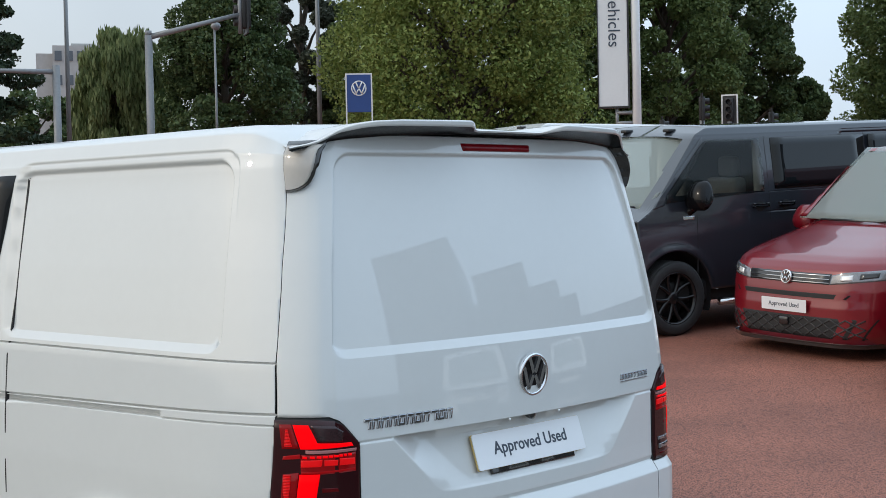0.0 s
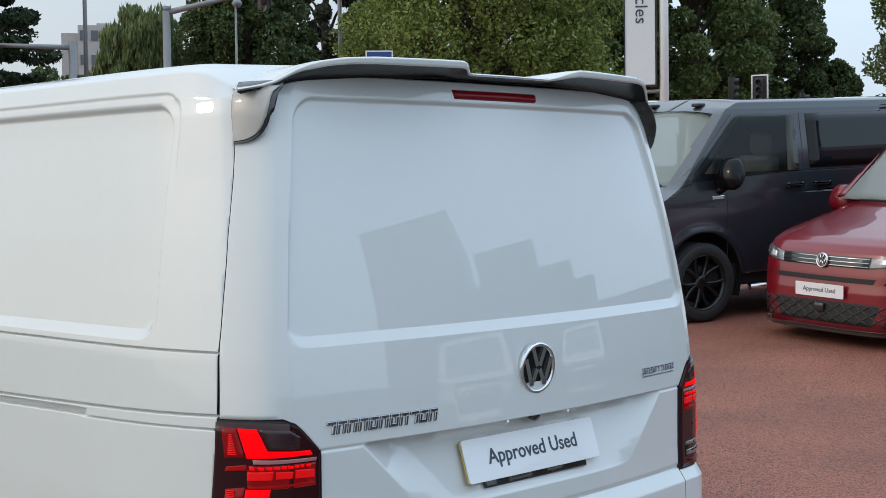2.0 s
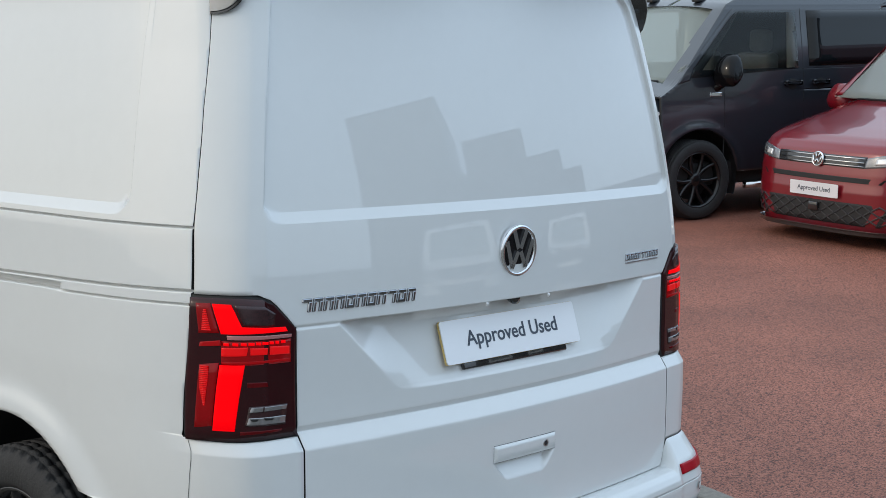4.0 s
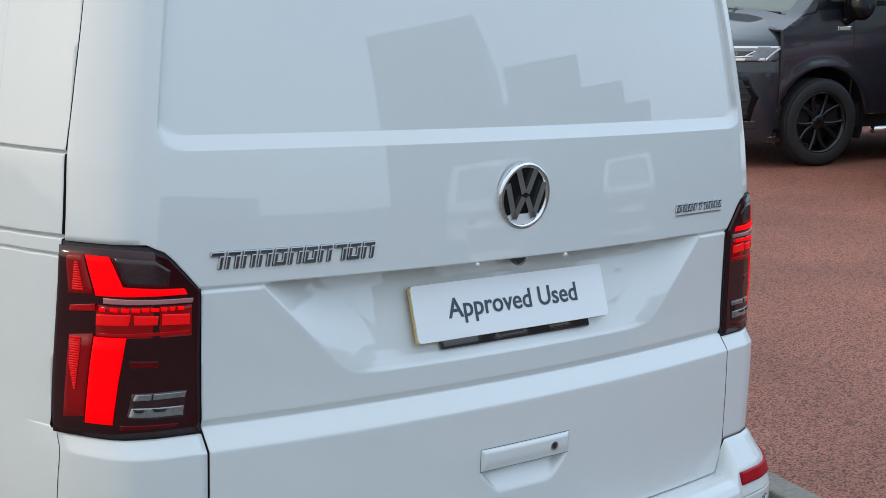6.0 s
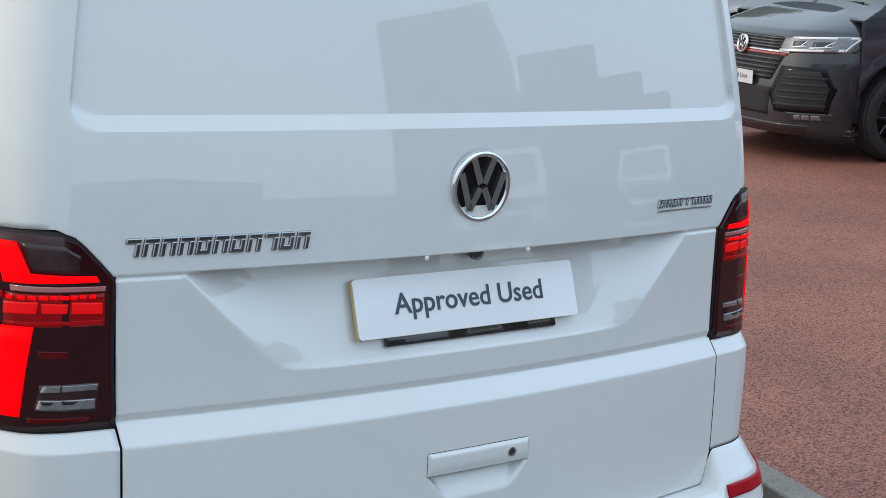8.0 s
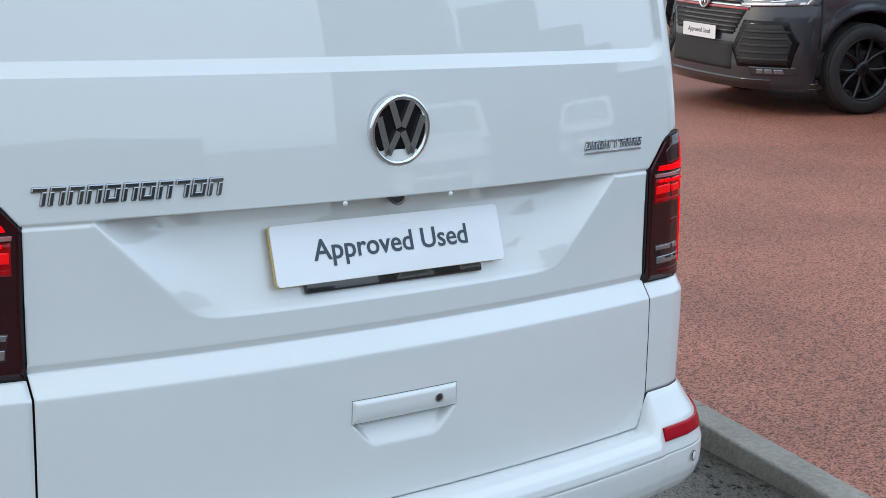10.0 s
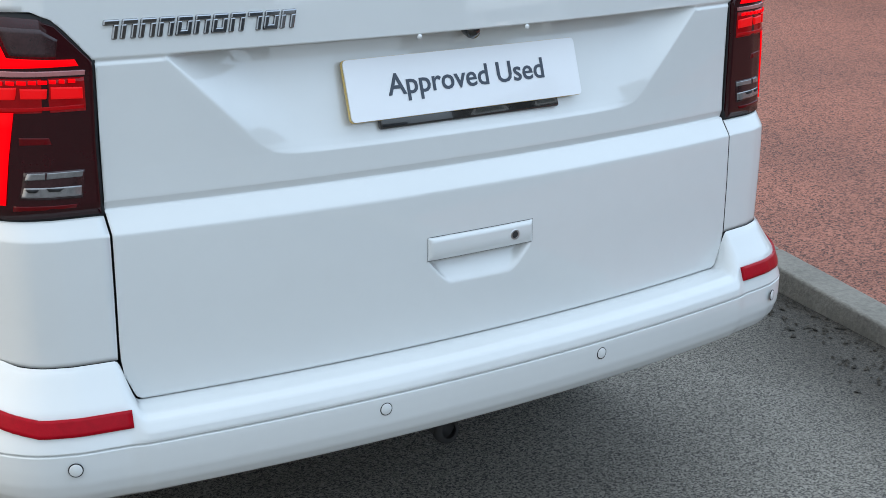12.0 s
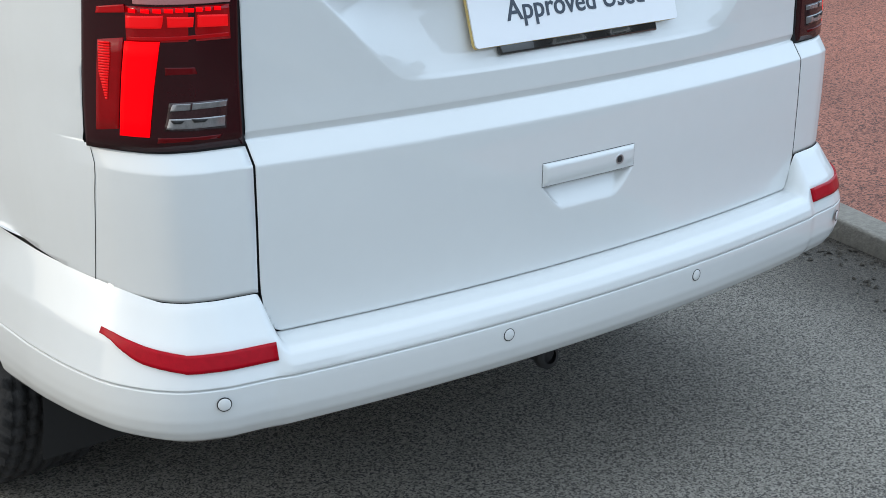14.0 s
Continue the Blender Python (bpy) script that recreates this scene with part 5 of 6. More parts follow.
def nose_skin(spec, z0, z1, n=60):
    bm = bmesh.new()
    xs = [-1 + 0.012 * (i / 20) ** 2 for i in range(20)] + steps(-0.985, -0.7, 30) + steps(-0.68, 0.68, 40) + steps(0.7, 0.985, 30) + [1 - 0.012 * (i / 20) ** 2 for i in range(19, -1, -1)]
    patch(bm, lambda u, z: tuple(nose_point(u * table(z, spec["wide"]), z, spec)), xs, steps(z0, z1, n), 0.0, flip=True)
    return bm


def mirror_body(m, s):
    bm = bmesh.new()
    bmesh.ops.create_uvsphere(bm, u_segments=20, v_segments=12, radius=1)
    for v in bm.verts:
        k = 1.0 - 0.25 * v.co.z
        q = 1.0 - 0.25 * v.co.z * v.co.z
        v.co = Vector((max(-1, min(1, v.co.x * 1.25)) * 0.105 * k, v.co.y * 0.085 * q - 0.03 * v.co.z, max(-1, min(1, v.co.z * 1.2)) * 0.115))
        v.co.y = max(v.co.y, -0.045)
    bm.transform(m)
    tube(bm, m @ Vector((-s * 0.06, 0.0, -0.10)), m @ Vector((-s * 0.20, 0.02, -0.17)), 0.035, 0.05, 10)
    return bm


def side_pane(name, s, pts, out, mat, parent, label=""):
    """A window or line on a van's side, an outline of (y, z)."""
    bm = bmesh.new()
    f = bm.faces.new([bm.verts.new((0, y, z)) for y, z in pts])
    bmesh.ops.triangulate(bm, faces=[f])
    bmesh.ops.subdivide_edges(bm, edges=bm.edges[:], cuts=6, use_grid_fill=True)
    for v in bm.verts:
        v.co.x = s * (width_at(v.co.z) - (0 if name == "side_window" else side_depth(v.co.y, v.co.z)) + out)
    bm.normal_update()
    if sum(f.normal.x for f in bm.faces) * s < 0:
        bmesh.ops.reverse_faces(bm, faces=bm.faces[:])
    for v in rim_of(bm):
        v.co.x -= s * 0.012
    return part(name, bm, mat, parent, label)


VAN_NOSE = {"wide": [(0.2, 0.90), (0.5, 0.935), (0.8, 0.945), (1.0, 0.93), (1.14, 0.925), (1.25, 0.90)], "corner": 0.42, "bend": 0.13, "sweep": 0.44,
            "back": [(0.20, 0.05), (0.26, 0.01), (0.40, 0.0), (0.60, 0.015), (0.75, 0.035), (0.90, 0.06), (1.0, 0.09), (1.05, 0.14), (1.09, 0.24), (1.15, 0.42), (1.21, 0.62), (1.25, 0.74)],
            "at": Matrix.Translation((0, 4.9, 0))}
VISOR = material("dark_trim", (0.03, 0.032, 0.035), 0.3, coat=0.5)
DRL = material("daylight_lamp", (0.8, 0.8, 0.8), 0.1, metal=0.3, coat=1.0)
REDTRIM = material("red_trim", (0.45, 0.02, 0.03), 0.3, coat=1.0)
MIRRORBLACK = material("mirror_black", (0.004, 0.004, 0.005), 0.15, spec=0.25)
SEATS = material("cab_trim", (0.16, 0.16, 0.155), 0.8, var=0.15, scale=6)
LIGHTTRIM = material("pale_pillar_trim", (0.62, 0.60, 0.55), 0.7)


def nose_badge(parent, tilt):
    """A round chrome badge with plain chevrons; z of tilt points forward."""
    bm = bmesh.new()
    lathe(bm, [(0.062, 0.0), (0.062, 0.012), (0.054, 0.016), (0.050, 0.008)], 40, tilt)
    b = part("round_badge", bm, CHROME, parent, "round chrome badge")
    bm = bmesh.new()
    lathe(bm, [(0.0001, 0.010), (0.052, 0.010)], 32, tilt)
    part("badge_disc", bm, BLACKGLOSS, b)
    for s in (-1, 1):
        for (ax, az), (bx, bz) in (((0.022, 0.048), (0.004, 0.006)), ((0.045, 0.022), (0.023, -0.04)), ((0.023, -0.04), (0.004, -0.002))):
            bm = bmesh.new()
            tube(bm, tilt @ Vector((s * ax, -az, 0.013)), tilt @ Vector((s * bx, -bz, 0.013)), 0.006, 0.006, 6)
            part("chevron", bm, CHROME, b)


def van_front(parent, paint, trim):
    """Nose, bonnet, windscreen, cab windows, lamps and mirrors of a van."""
    sp = VAN_NOSE
    skin_ob = part("front", nose_skin(sp, 0.22, 1.25, 90), paint, parent)
    skin_ob.matrix_basis = sp["at"]
    bm = bmesh.new()

    def screen(u, t):
        z = 1.245 + 0.71 * t
        hw = 0.80 - 0.07 * t
        return u * hw, 4.9 - 0.735 - 0.62 * t - 0.10 * u * u - 0.03 * math.sin(math.pi * t), z
    patch(bm, screen, steps(-1, 1, 24), steps(0, 1, 12), 0.008, flip=True)
    ob = part("windscreen", bm, SCREEN, parent)
    ob.visible_shadow = False
    for s in (-1, 1):
        bm = bmesh.new()
        patch(bm, lambda q, t: tuple(Vector(screen(s, t)) + Vector((s * (0.035 + 0.07 * math.cos(q)), -0.05 + 0.085 * math.sin(q), 0.0))), [k * math.pi / 8 for k in range(17)], steps(0, 1, 12), 0.0)
        bmesh.ops.recalc_face_normals(bm, faces=bm.faces[:])
        part("windscreen_pillar", bm, BLACKPLASTIC if paint is DARKPAINT else paint, parent)
        # cab door glass, sliding door glass and rear glass
        side_pane("cab_window", s, [(2.72, 1.36), (4.02, 1.30), (3.99, 1.40), (3.52, 1.86), (3.40, 1.90), (2.72, 1.90)], 0.004, trim["cab"], parent, "clear cab door window")
        side_pane("pillar_cover", s, [(3.47, 1.925), (3.50, 1.91), (4.08, 1.36), (4.17, 1.25), (4.03, 1.28), (3.98, 1.39), (3.53, 1.83), (3.49, 1.86)], 0.006, paint, parent)
        for y0, y1 in trim["panes"]:
            side_pane("side_window", s, [(y0, 1.38), (y1, 1.38), (y1, 1.90), (y0, 1.90)], 0.004 + (0.012 if y0 < 1 else 0.0), DARKGLASS, parent, "dark privacy glass")
        for y0, y1, z in ((2.655, 2.662, 0), (trim.get("rear_gap", 1.56), trim.get("rear_gap", 1.56) + 0.007, 0), (3.62, 3.627, 1)):
            side_pane("door_gap", s, [(y0, 0.5), (y1, 0.5), (y1, 1.92 if not z else 1.24), (y0, 1.92 if not z else 1.24)], 0.0012, SEAM, parent)
        for y in (2.80, 2.45):
            bm = bmesh.new()
            box(bm, s * 0.94, s * 0.975, y - 0.09, y + 0.09, 1.215, 1.24, 0.012, 3)
            part("door_handle", bm, paint, parent)
            bm = bmesh.new()
            lathe(bm, [(0.001, 0.0), (0.04, 0.003), (0.055, 0.0)], 20, pose(s * 0.945, y, 1.215, 0, 90 * s, 0))
            part("handle_cup", bm, SEAM, parent)
        m = pose(s * 1.08, 3.70, 1.37) @ Matrix.Scale(1.25, 4)
        part("door_mirror", mirror_body(m, s), MIRRORBLACK, parent, "black door mirror")
        # lamps and intakes
        front_shape("headlight_surround", [(s * 0.47, 0.862), (s * 0.93, 0.885), (s * 0.935, 1.02), (s * 0.60, 1.005), (s * 0.50, 0.985)], 0.003, VISOR, parent, sp, 0.03, 8)
        head = front_shape("headlight", [(s * 0.485, 0.872), (s * 0.915, 0.892), (s * 0.925, 1.010), (s * 0.60, 0.995), (s * 0.52, 0.975)], 0.008, HEADLIGHT, parent, sp, 0.02, 8, "clear headlight with bright light guides")
        bar_on_nose("light_guide", s * 0.50, s * 0.90, 0.885, 0.905, 0.013, 0.020, DRL, head, sp).matrix_basis = Matrix()
        bar_on_nose("light_guide", s * 0.60, s * 0.92, 0.990, 1.003, 0.013, 0.018, DRL, head, sp).matrix_basis = Matrix()
        bar_on_nose("light_guide", s * 0.905, s * 0.925, 0.905, 1.003, 0.013, 0.020, DRL, head, sp).matrix_basis = Matrix()
        for cx in (0.66, 0.80):
            front_shape("projector", [(s * (cx - 0.045), 0.918), (s * (cx + 0.045), 0.922), (s * (cx + 0.045), 0.972), (s * (cx - 0.045), 0.968)], 0.012, VISOR, head, sp, 0.01, 3).matrix_basis = Matrix()
            bar_on_nose("light_hook", s * (cx - 0.06), s * (cx + 0.05), 0.916, 0.930, 0.014, 0.011, DRL, head, sp).matrix_basis = Matrix()
            bar_on_nose("light_hook", s * (cx + 0.02), s * (cx + 0.055), 0.930, 0.968, 0.014, 0.012, DRL, head, sp).matrix_basis = Matrix()
        front_shape("intake_frame", [(s * 0.455, 0.53), (s * 0.54, 0.395), (s * 0.875, 0.395), (s * 0.905, 0.60), (s * 0.855, 0.765), (s * 0.55, 0.765)], 0.002, MIRRORBLACK, parent, sp, 0.03, 8)
        front_shape("intake", [(s * 0.50, 0.52), (s * 0.56, 0.42), (s * 0.86, 0.42), (s * 0.88, 0.60), (s * 0.83, 0.735), (s * 0.60, 0.735)], 0.004, SEAM, parent, sp, 0.03, 8)
        for k in range(5):
            z = 0.46 + 0.055 * k
            bar_on_nose("intake_slat", s * (0.53 + 0.012 * k), s * 0.865, z, z, 0.010, 0.016, BLACKPLASTIC, parent, sp)
        for cx in (0.725, 0.775, 0.825):
            front_shape("fog_light", [(s * (cx - 0.021), 0.345), (s * (cx + 0.021), 0.346), (s * (cx + 0.019), 0.383), (s * (cx - 0.019), 0.382)], 0.006, HEADLIGHT, parent, sp, 0.02, 3)
        front_shape("fog_surround", [(s * 0.66, 0.33), (s * 0.89, 0.335), (s * 0.89, 0.40), (s * 0.64, 0.40)], 0.003, VISOR, parent, sp, 0.02, 5)
        bm = bmesh.new()
        tube(bm, (s * 0.88, 1.55, 0.28), (s * 0.88, 3.3, 0.28), 0.035, 0.035, 14)
        part("side_bar", bm, CHROME, parent, "chrome side bar")
    front_shape("upper_grille", [(-0.50, 0.885), (0.50, 0.885), (0.54, 0.99), (-0.54, 0.99)], 0.002, SEAM, parent, sp, 0.02, 8)
    for k in range(4):
        bar_on_nose("grille_slat", -0.51, 0.51, 0.905 + 0.024 * k, 0.905 + 0.024 * k, 0.012, 0.011, VISOR, parent, sp)
    bar_on_nose("grille_strip", -0.60, 0.60, 0.872, 0.872, 0.012, 0.013, CHROME, parent, sp)
    bar_on_nose("grille_strip", -0.58, 0.58, 0.852, 0.852, 0.012, 0.016, REDTRIM if trim.get("red") else CHROME, parent, sp)
    front_shape("lower_grille", [(-0.44, 0.64), (0.44, 0.64), (0.56, 0.84), (-0.56, 0.84)], 0.002, SEAM, parent, sp, 0.02, 8)
    for k in range(5):
        bar_on_nose("grille_slat", -0.46 - 0.018 * k, 0.46 + 0.018 * k, 0.665 + 0.036 * k, 0.665 + 0.036 * k, 0.012, 0.013, VISOR, parent, sp)
    front_shape("bumper_grille", [(-0.46, 0.36), (0.46, 0.36), (0.46, 0.58), (-0.46, 0.58)], 0.003, SEAM, parent, sp, 0.02, 8)
    front_shape("chin_spoiler", [(-0.90, 0.215), (0.90, 0.215), (0.92, 0.30), (-0.92, 0.30)], 0.018, BLACKGLOSS, parent, sp, 0.05, 10)
    # cab inside
    bm = bmesh.new()
    box(bm, -0.80, 0.80, 3.55, 4.15, 0.9, 1.20, 0.05)
    part("dashboard", bm, BLACKPLASTIC, parent)
    for x in (-0.42, 0.42):
        bm = bmesh.new()
        box(bm, x - 0.24, x + 0.24, 2.70, 2.86, 0.8, 1.50, 0.05, 3)
        box(bm, x - 0.13, x + 0.13, 2.68, 2.80, 1.50, 1.72, 0.05, 3)
        part("cab_seat", bm, SEATS, parent)
    for s in (-1, 1):
        bm = bmesh.new()
        tube(bm, (s * 0.80, 2.68, 1.25), (s * 0.74, 2.66, 1.9), 0.05, 0.05, 8)
        part("belt_pillar", bm, LIGHTTRIM, parent)
    bm = bmesh.new()
    box(bm, -0.8, 0.8, 2.3, 2.36, 0.6, 1.9)
    part("bulkhead", bm, BLACKPLASTIC, parent)
    bm = bmesh.new()
    tube(bm, (-0.60, 4.13, 1.262), (0.10, 4.16, 1.268), 0.012, 0.008, 8)
    part("wiper", bm, BLACKPLASTIC, parent)
    return skin_ob


TRIMWHITE = {"cab": DARKGLASS, "panes": []}
van_front(van, WHITE, TRIMWHITE)
CABGLASS = glass("cab_glass", (0.012, 0.016, 0.017), density=0.5)


def on_yard(x, y, heading):
    """A pose that stands on the sloping yard, with y along the heading (degrees from +x)."""
    e = 0.1
    n = Vector(((red_height(x - e, y) - red_height(x + e, y)) / (2 * e), (red_height(x, y - e) - red_height(x, y + e)) / (2 * e), 1)).normalized()
    f = Vector((math.cos(radians(heading)), math.sin(radians(heading)), 0))
    f = (f - n * f.dot(n)).normalized()
    r = f.cross(n)
    m = Matrix((r, f, n)).transposed().to_4x4()
    m.translation = (x, y, red_height(x, y))
    return m


def parked_van(label, paint, m, trim):
    v = thing("parked_van", label, "van", "vehicles parked in the yard", at=m)
    for s in (-1, 1):
        part("body_side", van_side(s, True, False), (paint, SEAM), v)
    part("tailgate", van_gate(False), (paint, SEAM), v)
    van_front(v, paint, trim)
    for yc in (WHEEL_Y, WHEEL_Y + 3.0):
        for s in (-1, 1):
            part("wheel_arch_liner", arch_liner(s, yc), SEAM, v)
            wheel("wheel", v, pose(s * 0.845, yc, WHEEL_R, 0, 0, 0 if s > 0 else 180), WHEEL_R)
    bm = bmesh.new()
    box(bm, -0.86, 0.86, 0.12, 4.6, 0.30, 0.52, 0.03)
    part("underbody", bm, SEAM, v)
    for x in (-0.35, 0.35):
        bm = bmesh.new()
        box(bm, x - 0.05, x + 0.05, 3.42, 3.52, 1.985, 2.02, 0.012)
        part("roof_washer", bm, BLACKPLASTIC, v)
    return v


dark = parked_van("dark grey van with black wheels and privacy glass", DARKPAINT, on_yard(12.24, 4.905, 163.9), {"cab": CABGLASS, "red": True, "rear_gap": 1.215, "panes": [(1.25, 2.58), (0.40, 1.19)]})
side_pane("fender_badge", -1, [(3.66, 1.13), (3.80, 1.13), (3.80, 1.165), (3.66, 1.165)], 0.004, CHROME, dark, "small chrome wing badge")
nose_badge(dark, Matrix.Translation((0, 4.855, 0.90)) @ Matrix.Rotation(radians(-82), 4, "X") @ Matrix.Scale(1.25, 4))
number_plate(dark, Matrix.Translation((0, 4.905, 0.585)) @ Matrix.Rotation(radians(180), 4, "Z"), False)
white = parked_van("white van parked behind the dark van", WHITE, on_yard(14.6, 8.9, 163.9), {"cab": CABGLASS, "panes": []})

nose_badge(white, Matrix.Translation((0, 4.855, 0.90)) @ Matrix.Rotation(radians(-82), 4, "X") @ Matrix.Scale(1.25, 4))

# small red car
CAR_NOSE = {"wide": [(0.12, 0.86), (0.3, 0.90), (0.6, 0.92), (0.85, 0.90), (1.0, 0.84), (1.12, 0.74)], "corner": 0.40, "bend": 0.12, "sweep": 0.36,
            "back": [(0.14, 0.04), (0.22, 0.0), (0.45, 0.0), (0.52, 0.012), (0.60, 0.02), (0.70, 0.035), (0.77, 0.06), (0.83, 0.11), (0.88, 0.21), (0.94, 0.42), (1.02, 0.74), (1.10, 1.02), (1.12, 1.10)],
            "at": Matrix.Translation((0, 0, 0))}


def car_body(bm, spec, base, roof, length, belt=1.0):
    """The sides, roof and tail of a car behind its nose."""
    sect = [(0.93, 0.20), (0.99, 0.34), (1.0, 0.55), (0.995, 0.80), (0.975, belt), (0.95, belt + 0.08), (0.84, roof - 0.20), (0.80, roof - 0.09), (0.72, roof - 0.03), (0.5, roof), (0.0, roof + 0.012)]

    def at(u, k):
        i = min(int(k), len(sect) - 2)
        t = k - i
        w = sect[i][0] + (sect[i + 1][0] - sect[i][0]) * t
        z = sect[i][1] + (sect[i + 1][1] - sect[i][1]) * t
        y = -0.42 - u * (length - 0.42)
        z = min(z, table(-y, [(0.4, 0.90), (0.95, 1.06), (1.08, 1.11), (1.95, roof - 0.02), (2.4, roof + 0.02), (length - 0.25, roof), (length, roof - 0.2)]))
        for yc in (0.86, length - 0.85):
            h = arch_at(-y, yc, 0.36)
            if h and z < 0.31 + h:
                z = 0.31 + h
        x = base * w
        x += (min(x, table(z, spec["wide"])) - x) * smooth(1.15, 0.42, -y)
        if z < 1.12:
            y = min(y, nose_point(x, z, spec).y - 0.003)
        return x, y, z
    for s in (-1, 1):
        patch(bm, lambda u, k, s=s: (s * at(u, k)[0], at(u, k)[1], at(u, k)[2]), steps(0, 1, 110), [q / 6 for q in range(61)], 0.0, flip=s > 0)
    gone = [f for f in bm.faces for c in (f.calc_center_median(),) if -1.93 < c.y < -1.10 and abs(c.x) < 0.78 and c.z > 1.125 and c.z < roof - 0.05]
    bmesh.ops.delete(bm, geom=gone, context="FACES")
    box(bm, -base * 0.9, base * 0.9, -length, -length + 0.04, 0.25, roof - 0.15, 0.02)
    return bm


def lattice(parent, spec, x0, x1, z0, z1, nx, nz, mat):
    """A honeycomb of slanting bars on a front."""
    for k in range(nz):
        for i in range(nx):
            a, b = x0 + (x1 - x0) * i / nx, x0 + (x1 - x0) * (i + 1) / nx
            za, zb = z0 + (z1 - z0) * k / nz, z0 + (z1 - z0) * (k + 1) / nz
            if (i + k) % 2:
                za, zb = zb, za
            bar_on_nose("grille_bar", a, b, za, zb, 0.010, 0.010, mat, parent, spec)


def small_car(name, label, m, spec, paint, low_paint, roof, length, split_z, red_front):
    c = thing(name, label, "car", "vehicles parked in the yard", at=m)
    if low_paint is paint:
        part("front", nose_skin(spec, 0.15, 1.12, 80), paint, c)
    else:
        part("front", nose_skin(spec, split_z, 1.12, 60), paint, c)
        part("lower_front", nose_skin(spec, 0.15, split_z, 40), low_paint, c)
    part("body", car_body(bmesh.new(), spec, 0.92, roof, length), paint, c)
    bm = bmesh.new()

    def screen(u, t):
        return u * (0.87 - 0.11 * t), -1.02 - 0.86 * t - 0.12 * u * u, 1.13 + (roof - 0.02 - 1.13) * t
    patch(bm, screen, steps(-1, 1, 20), steps(0, 1, 10), 0.008, flip=True)
    ob = part("windscreen", bm, SCREEN, c)
    ob.visible_shadow = False
    bm = bmesh.new()
    box(bm, -0.74, 0.74, -1.7, -1.15, 0.9, 1.10, 0.05)
    part("dashboard", bm, BLACKPLASTIC, c)
    for x in (-0.38, 0.38):
        bm = bmesh.new()
        box(bm, x - 0.23, x + 0.23, -2.35, -2.2, 0.6, 1.25, 0.05, 3)
        box(bm, x - 0.12, x + 0.12, -2.34, -2.23, 1.25, 1.45, 0.04, 3)
        part("front_seat", bm, SEATS, c)
    bm = bmesh.new()
    tube(bm, (-0.55, -1.045, 1.128), (0.5, -1.03, 1.128), 0.012, 0.010, 8)
    part("wiper", bm, BLACKPLASTIC, c)
    for s in (-1, 1):
        bm = bmesh.new()
        f = bm.faces.new([bm.verts.new(q) for q in ((s * 0.895, -1.35, 1.10), (s * 0.895, -2.35, 1.10), (s * 0.80, -2.35, roof - 0.17), (s * 0.80, -2.0, roof - 0.17))])
        part("door_window", bm, DARKGLASS, c, smooth=False)
        part("door_mirror", mirror_body(pose(s * 1.0, -1.35, 1.12), s), paint, c)
        for yc in (-0.86, -length + 0.85):
            wheel("wheel", c, pose(s * 0.80, yc, 0.315, 0, 0, 0 if s > 0 else 180), 0.315, 0.2)
        head = front_shape("headlight", [(s * 0.46, 0.655), (s * 0.86, 0.70), (s * 0.885, 0.79), (s * 0.60, 0.765), (s * 0.47, 0.735)], 0.006, HEADLIGHT, c, spec, 0.02, 7, "clear headlight with pale reflectors")
        front_shape("lamp_cell", [(s * 0.56, 0.69), (s * 0.66, 0.70), (s * 0.66, 0.745), (s * 0.56, 0.735)], 0.011, DRL, head, spec, 0.01, 3)
        front_shape("lamp_cell", [(s * 0.71, 0.71), (s * 0.82, 0.725), (s * 0.82, 0.765), (s * 0.71, 0.755)], 0.011, VISOR, head, spec, 0.01, 3)
    front_shape("grille_panel", [(-0.46, 0.655), (0.46, 0.655), (0.47, 0.745), (-0.47, 0.745)], 0.005, VISOR, c, spec, 0.02, 7)
    for z in (0.668, 0.70, 0.732):
        bar_on_nose("grille_strip", -0.455, 0.455, z, z, 0.010, 0.007, DULLCHROME, c, spec)
    if red_front:
        nose_badge(c, Matrix.Translation((0, -0.022, 0.70)) @ Matrix.Rotation(radians(-82), 4, "X"))
        number_plate(c, Matrix.Translation((0, 0.018, 0.40)) @ Matrix.Rotation(radians(180), 4, "Z"), False)
        front_shape("bumper_slot", [(-0.62, 0.535), (0.62, 0.535), (0.66, 0.575), (-0.66, 0.575)], 0.003, SEAM, c, spec, 0.03, 8)
    front_shape("lower_grille", [(-0.74, 0.19), (0.74, 0.19), (0.84, 0.37), (-0.84, 0.37)], 0.003, SEAM, c, spec, 0.03, 10)
    lattice(c, spec, -0.76, 0.76, 0.20, 0.36, 22, 4, VISOR if red_front else DULLCHROME)
    if red_front:
        bm = bmesh.new()
        box(bm, -0.05, 0.05, 0.0, 0.03, 0.28, 0.35, 0.008)
        part("radar_cover", bm, BLACKGLOSS, c)
    front_shape("splitter", [(-0.88, 0.115), (0.88, 0.115), (0.90, 0.155), (-0.90, 0.155)], 0.05, BLACKGLOSS, c, spec, 0.09, 10)
    bm = bmesh.new()
    box(bm, -0.8, 0.8, -length + 0.1, -0.3, 0.2, 0.4, 0.03)
    part("underbody", bm, SEAM, c)
    return c


small_car("red_car", "dark red compact car with black lower grille and dealer plate", on_yard(7.765, 3.62, 167), CAR_NOSE, REDPAINT, REDPAINT, 1.80, 4.5, 0.6, True)
small_car("two_tone_car", "white over navy electric van with honeycomb lower grille", on_yard(6.6, 1.45, 171), CAR_NOSE, CREAM, NAVY, 1.92, 4.7, 0.60, False)

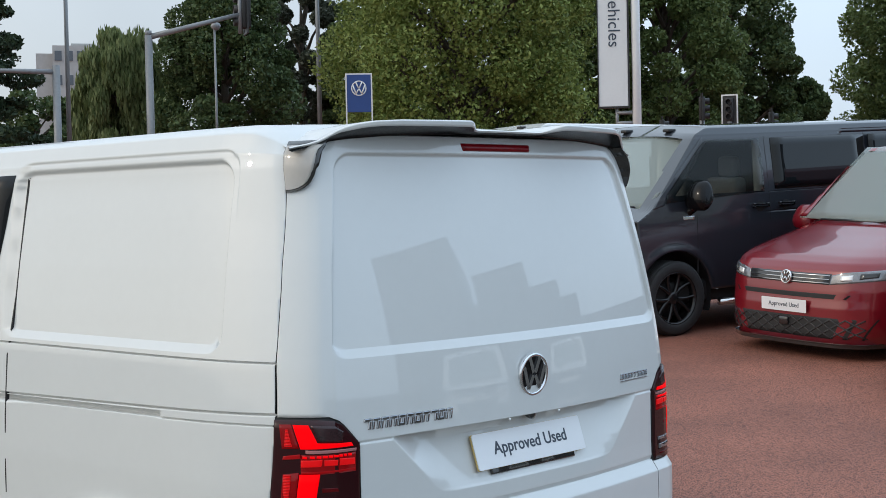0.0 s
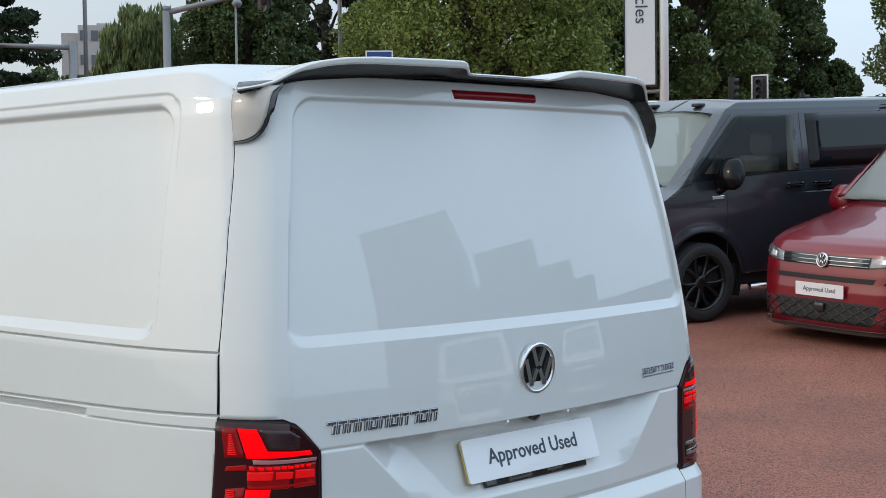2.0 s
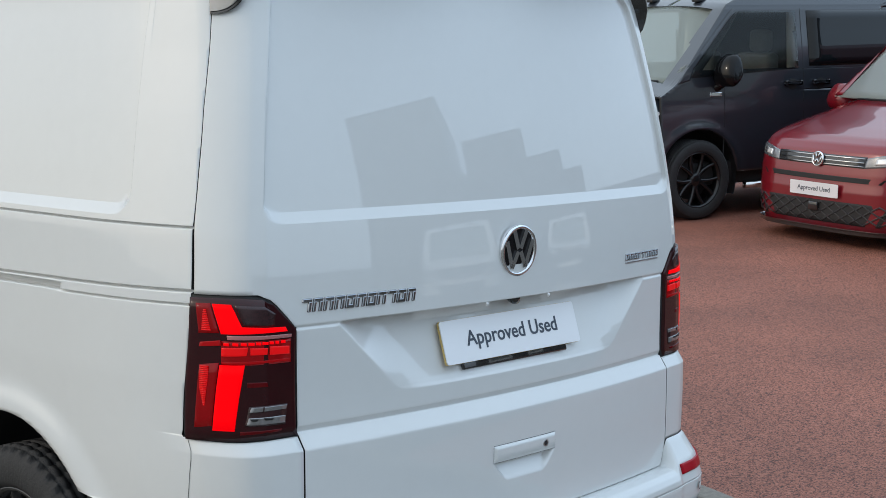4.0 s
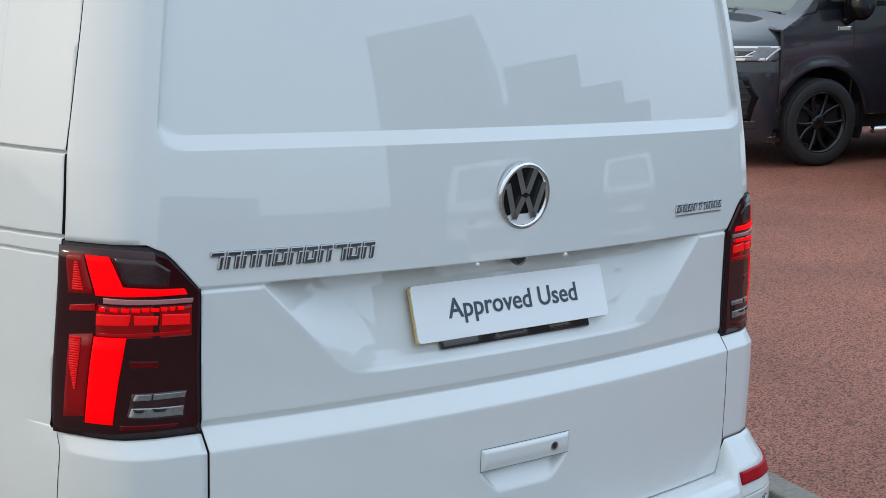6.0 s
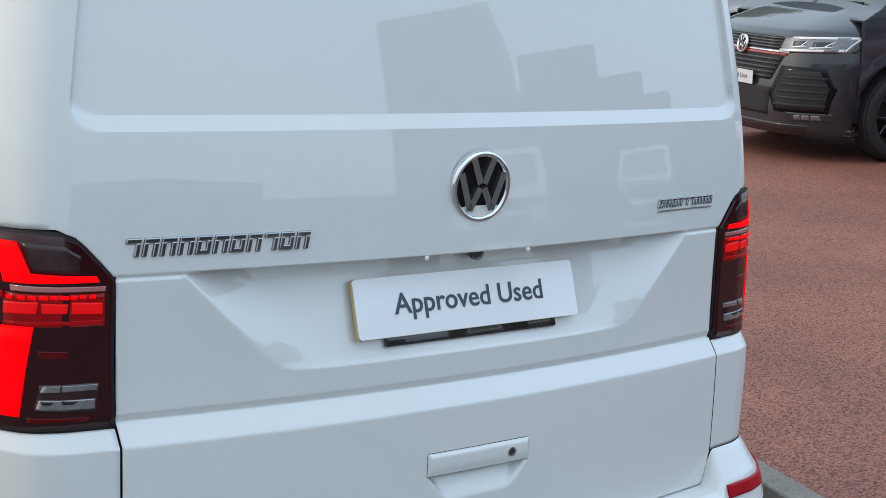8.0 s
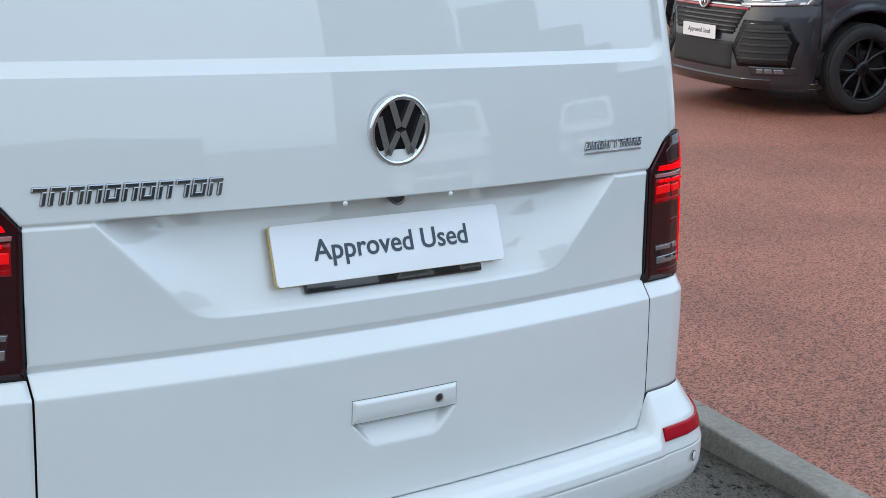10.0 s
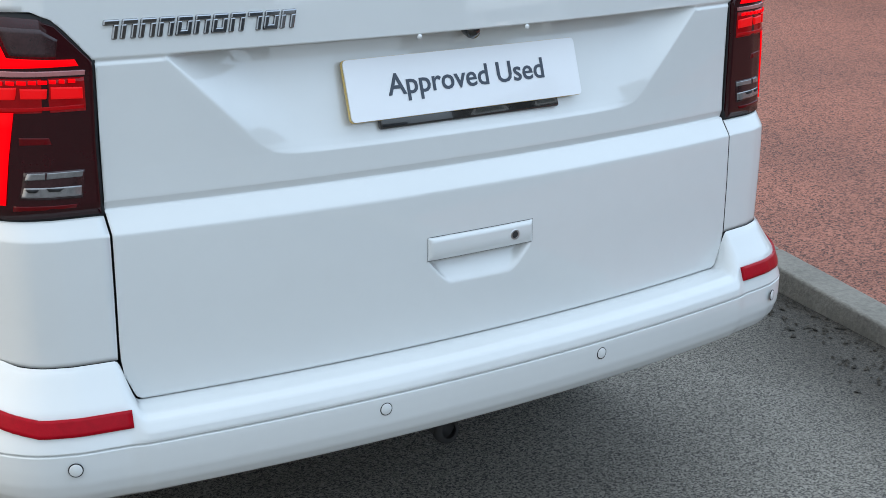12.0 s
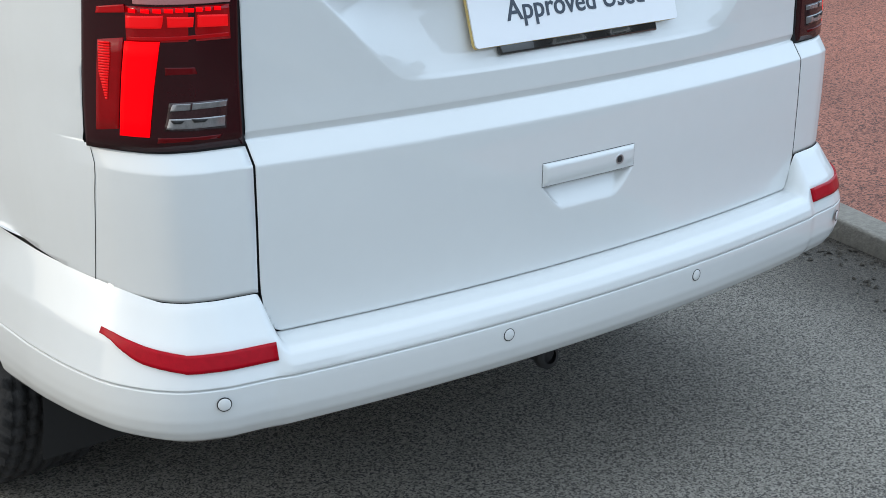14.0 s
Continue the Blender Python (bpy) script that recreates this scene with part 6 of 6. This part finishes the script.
# vehicles on the far side of the drive, which the white paint mirrors
for place in (pose(16.5, -11.1, 0, 0, 0, 56), pose(8.9, -10.7, 0, 0, 0, 40)):
    tagged(copy_thing(white, place), "white van with chrome badge parked across the drive")
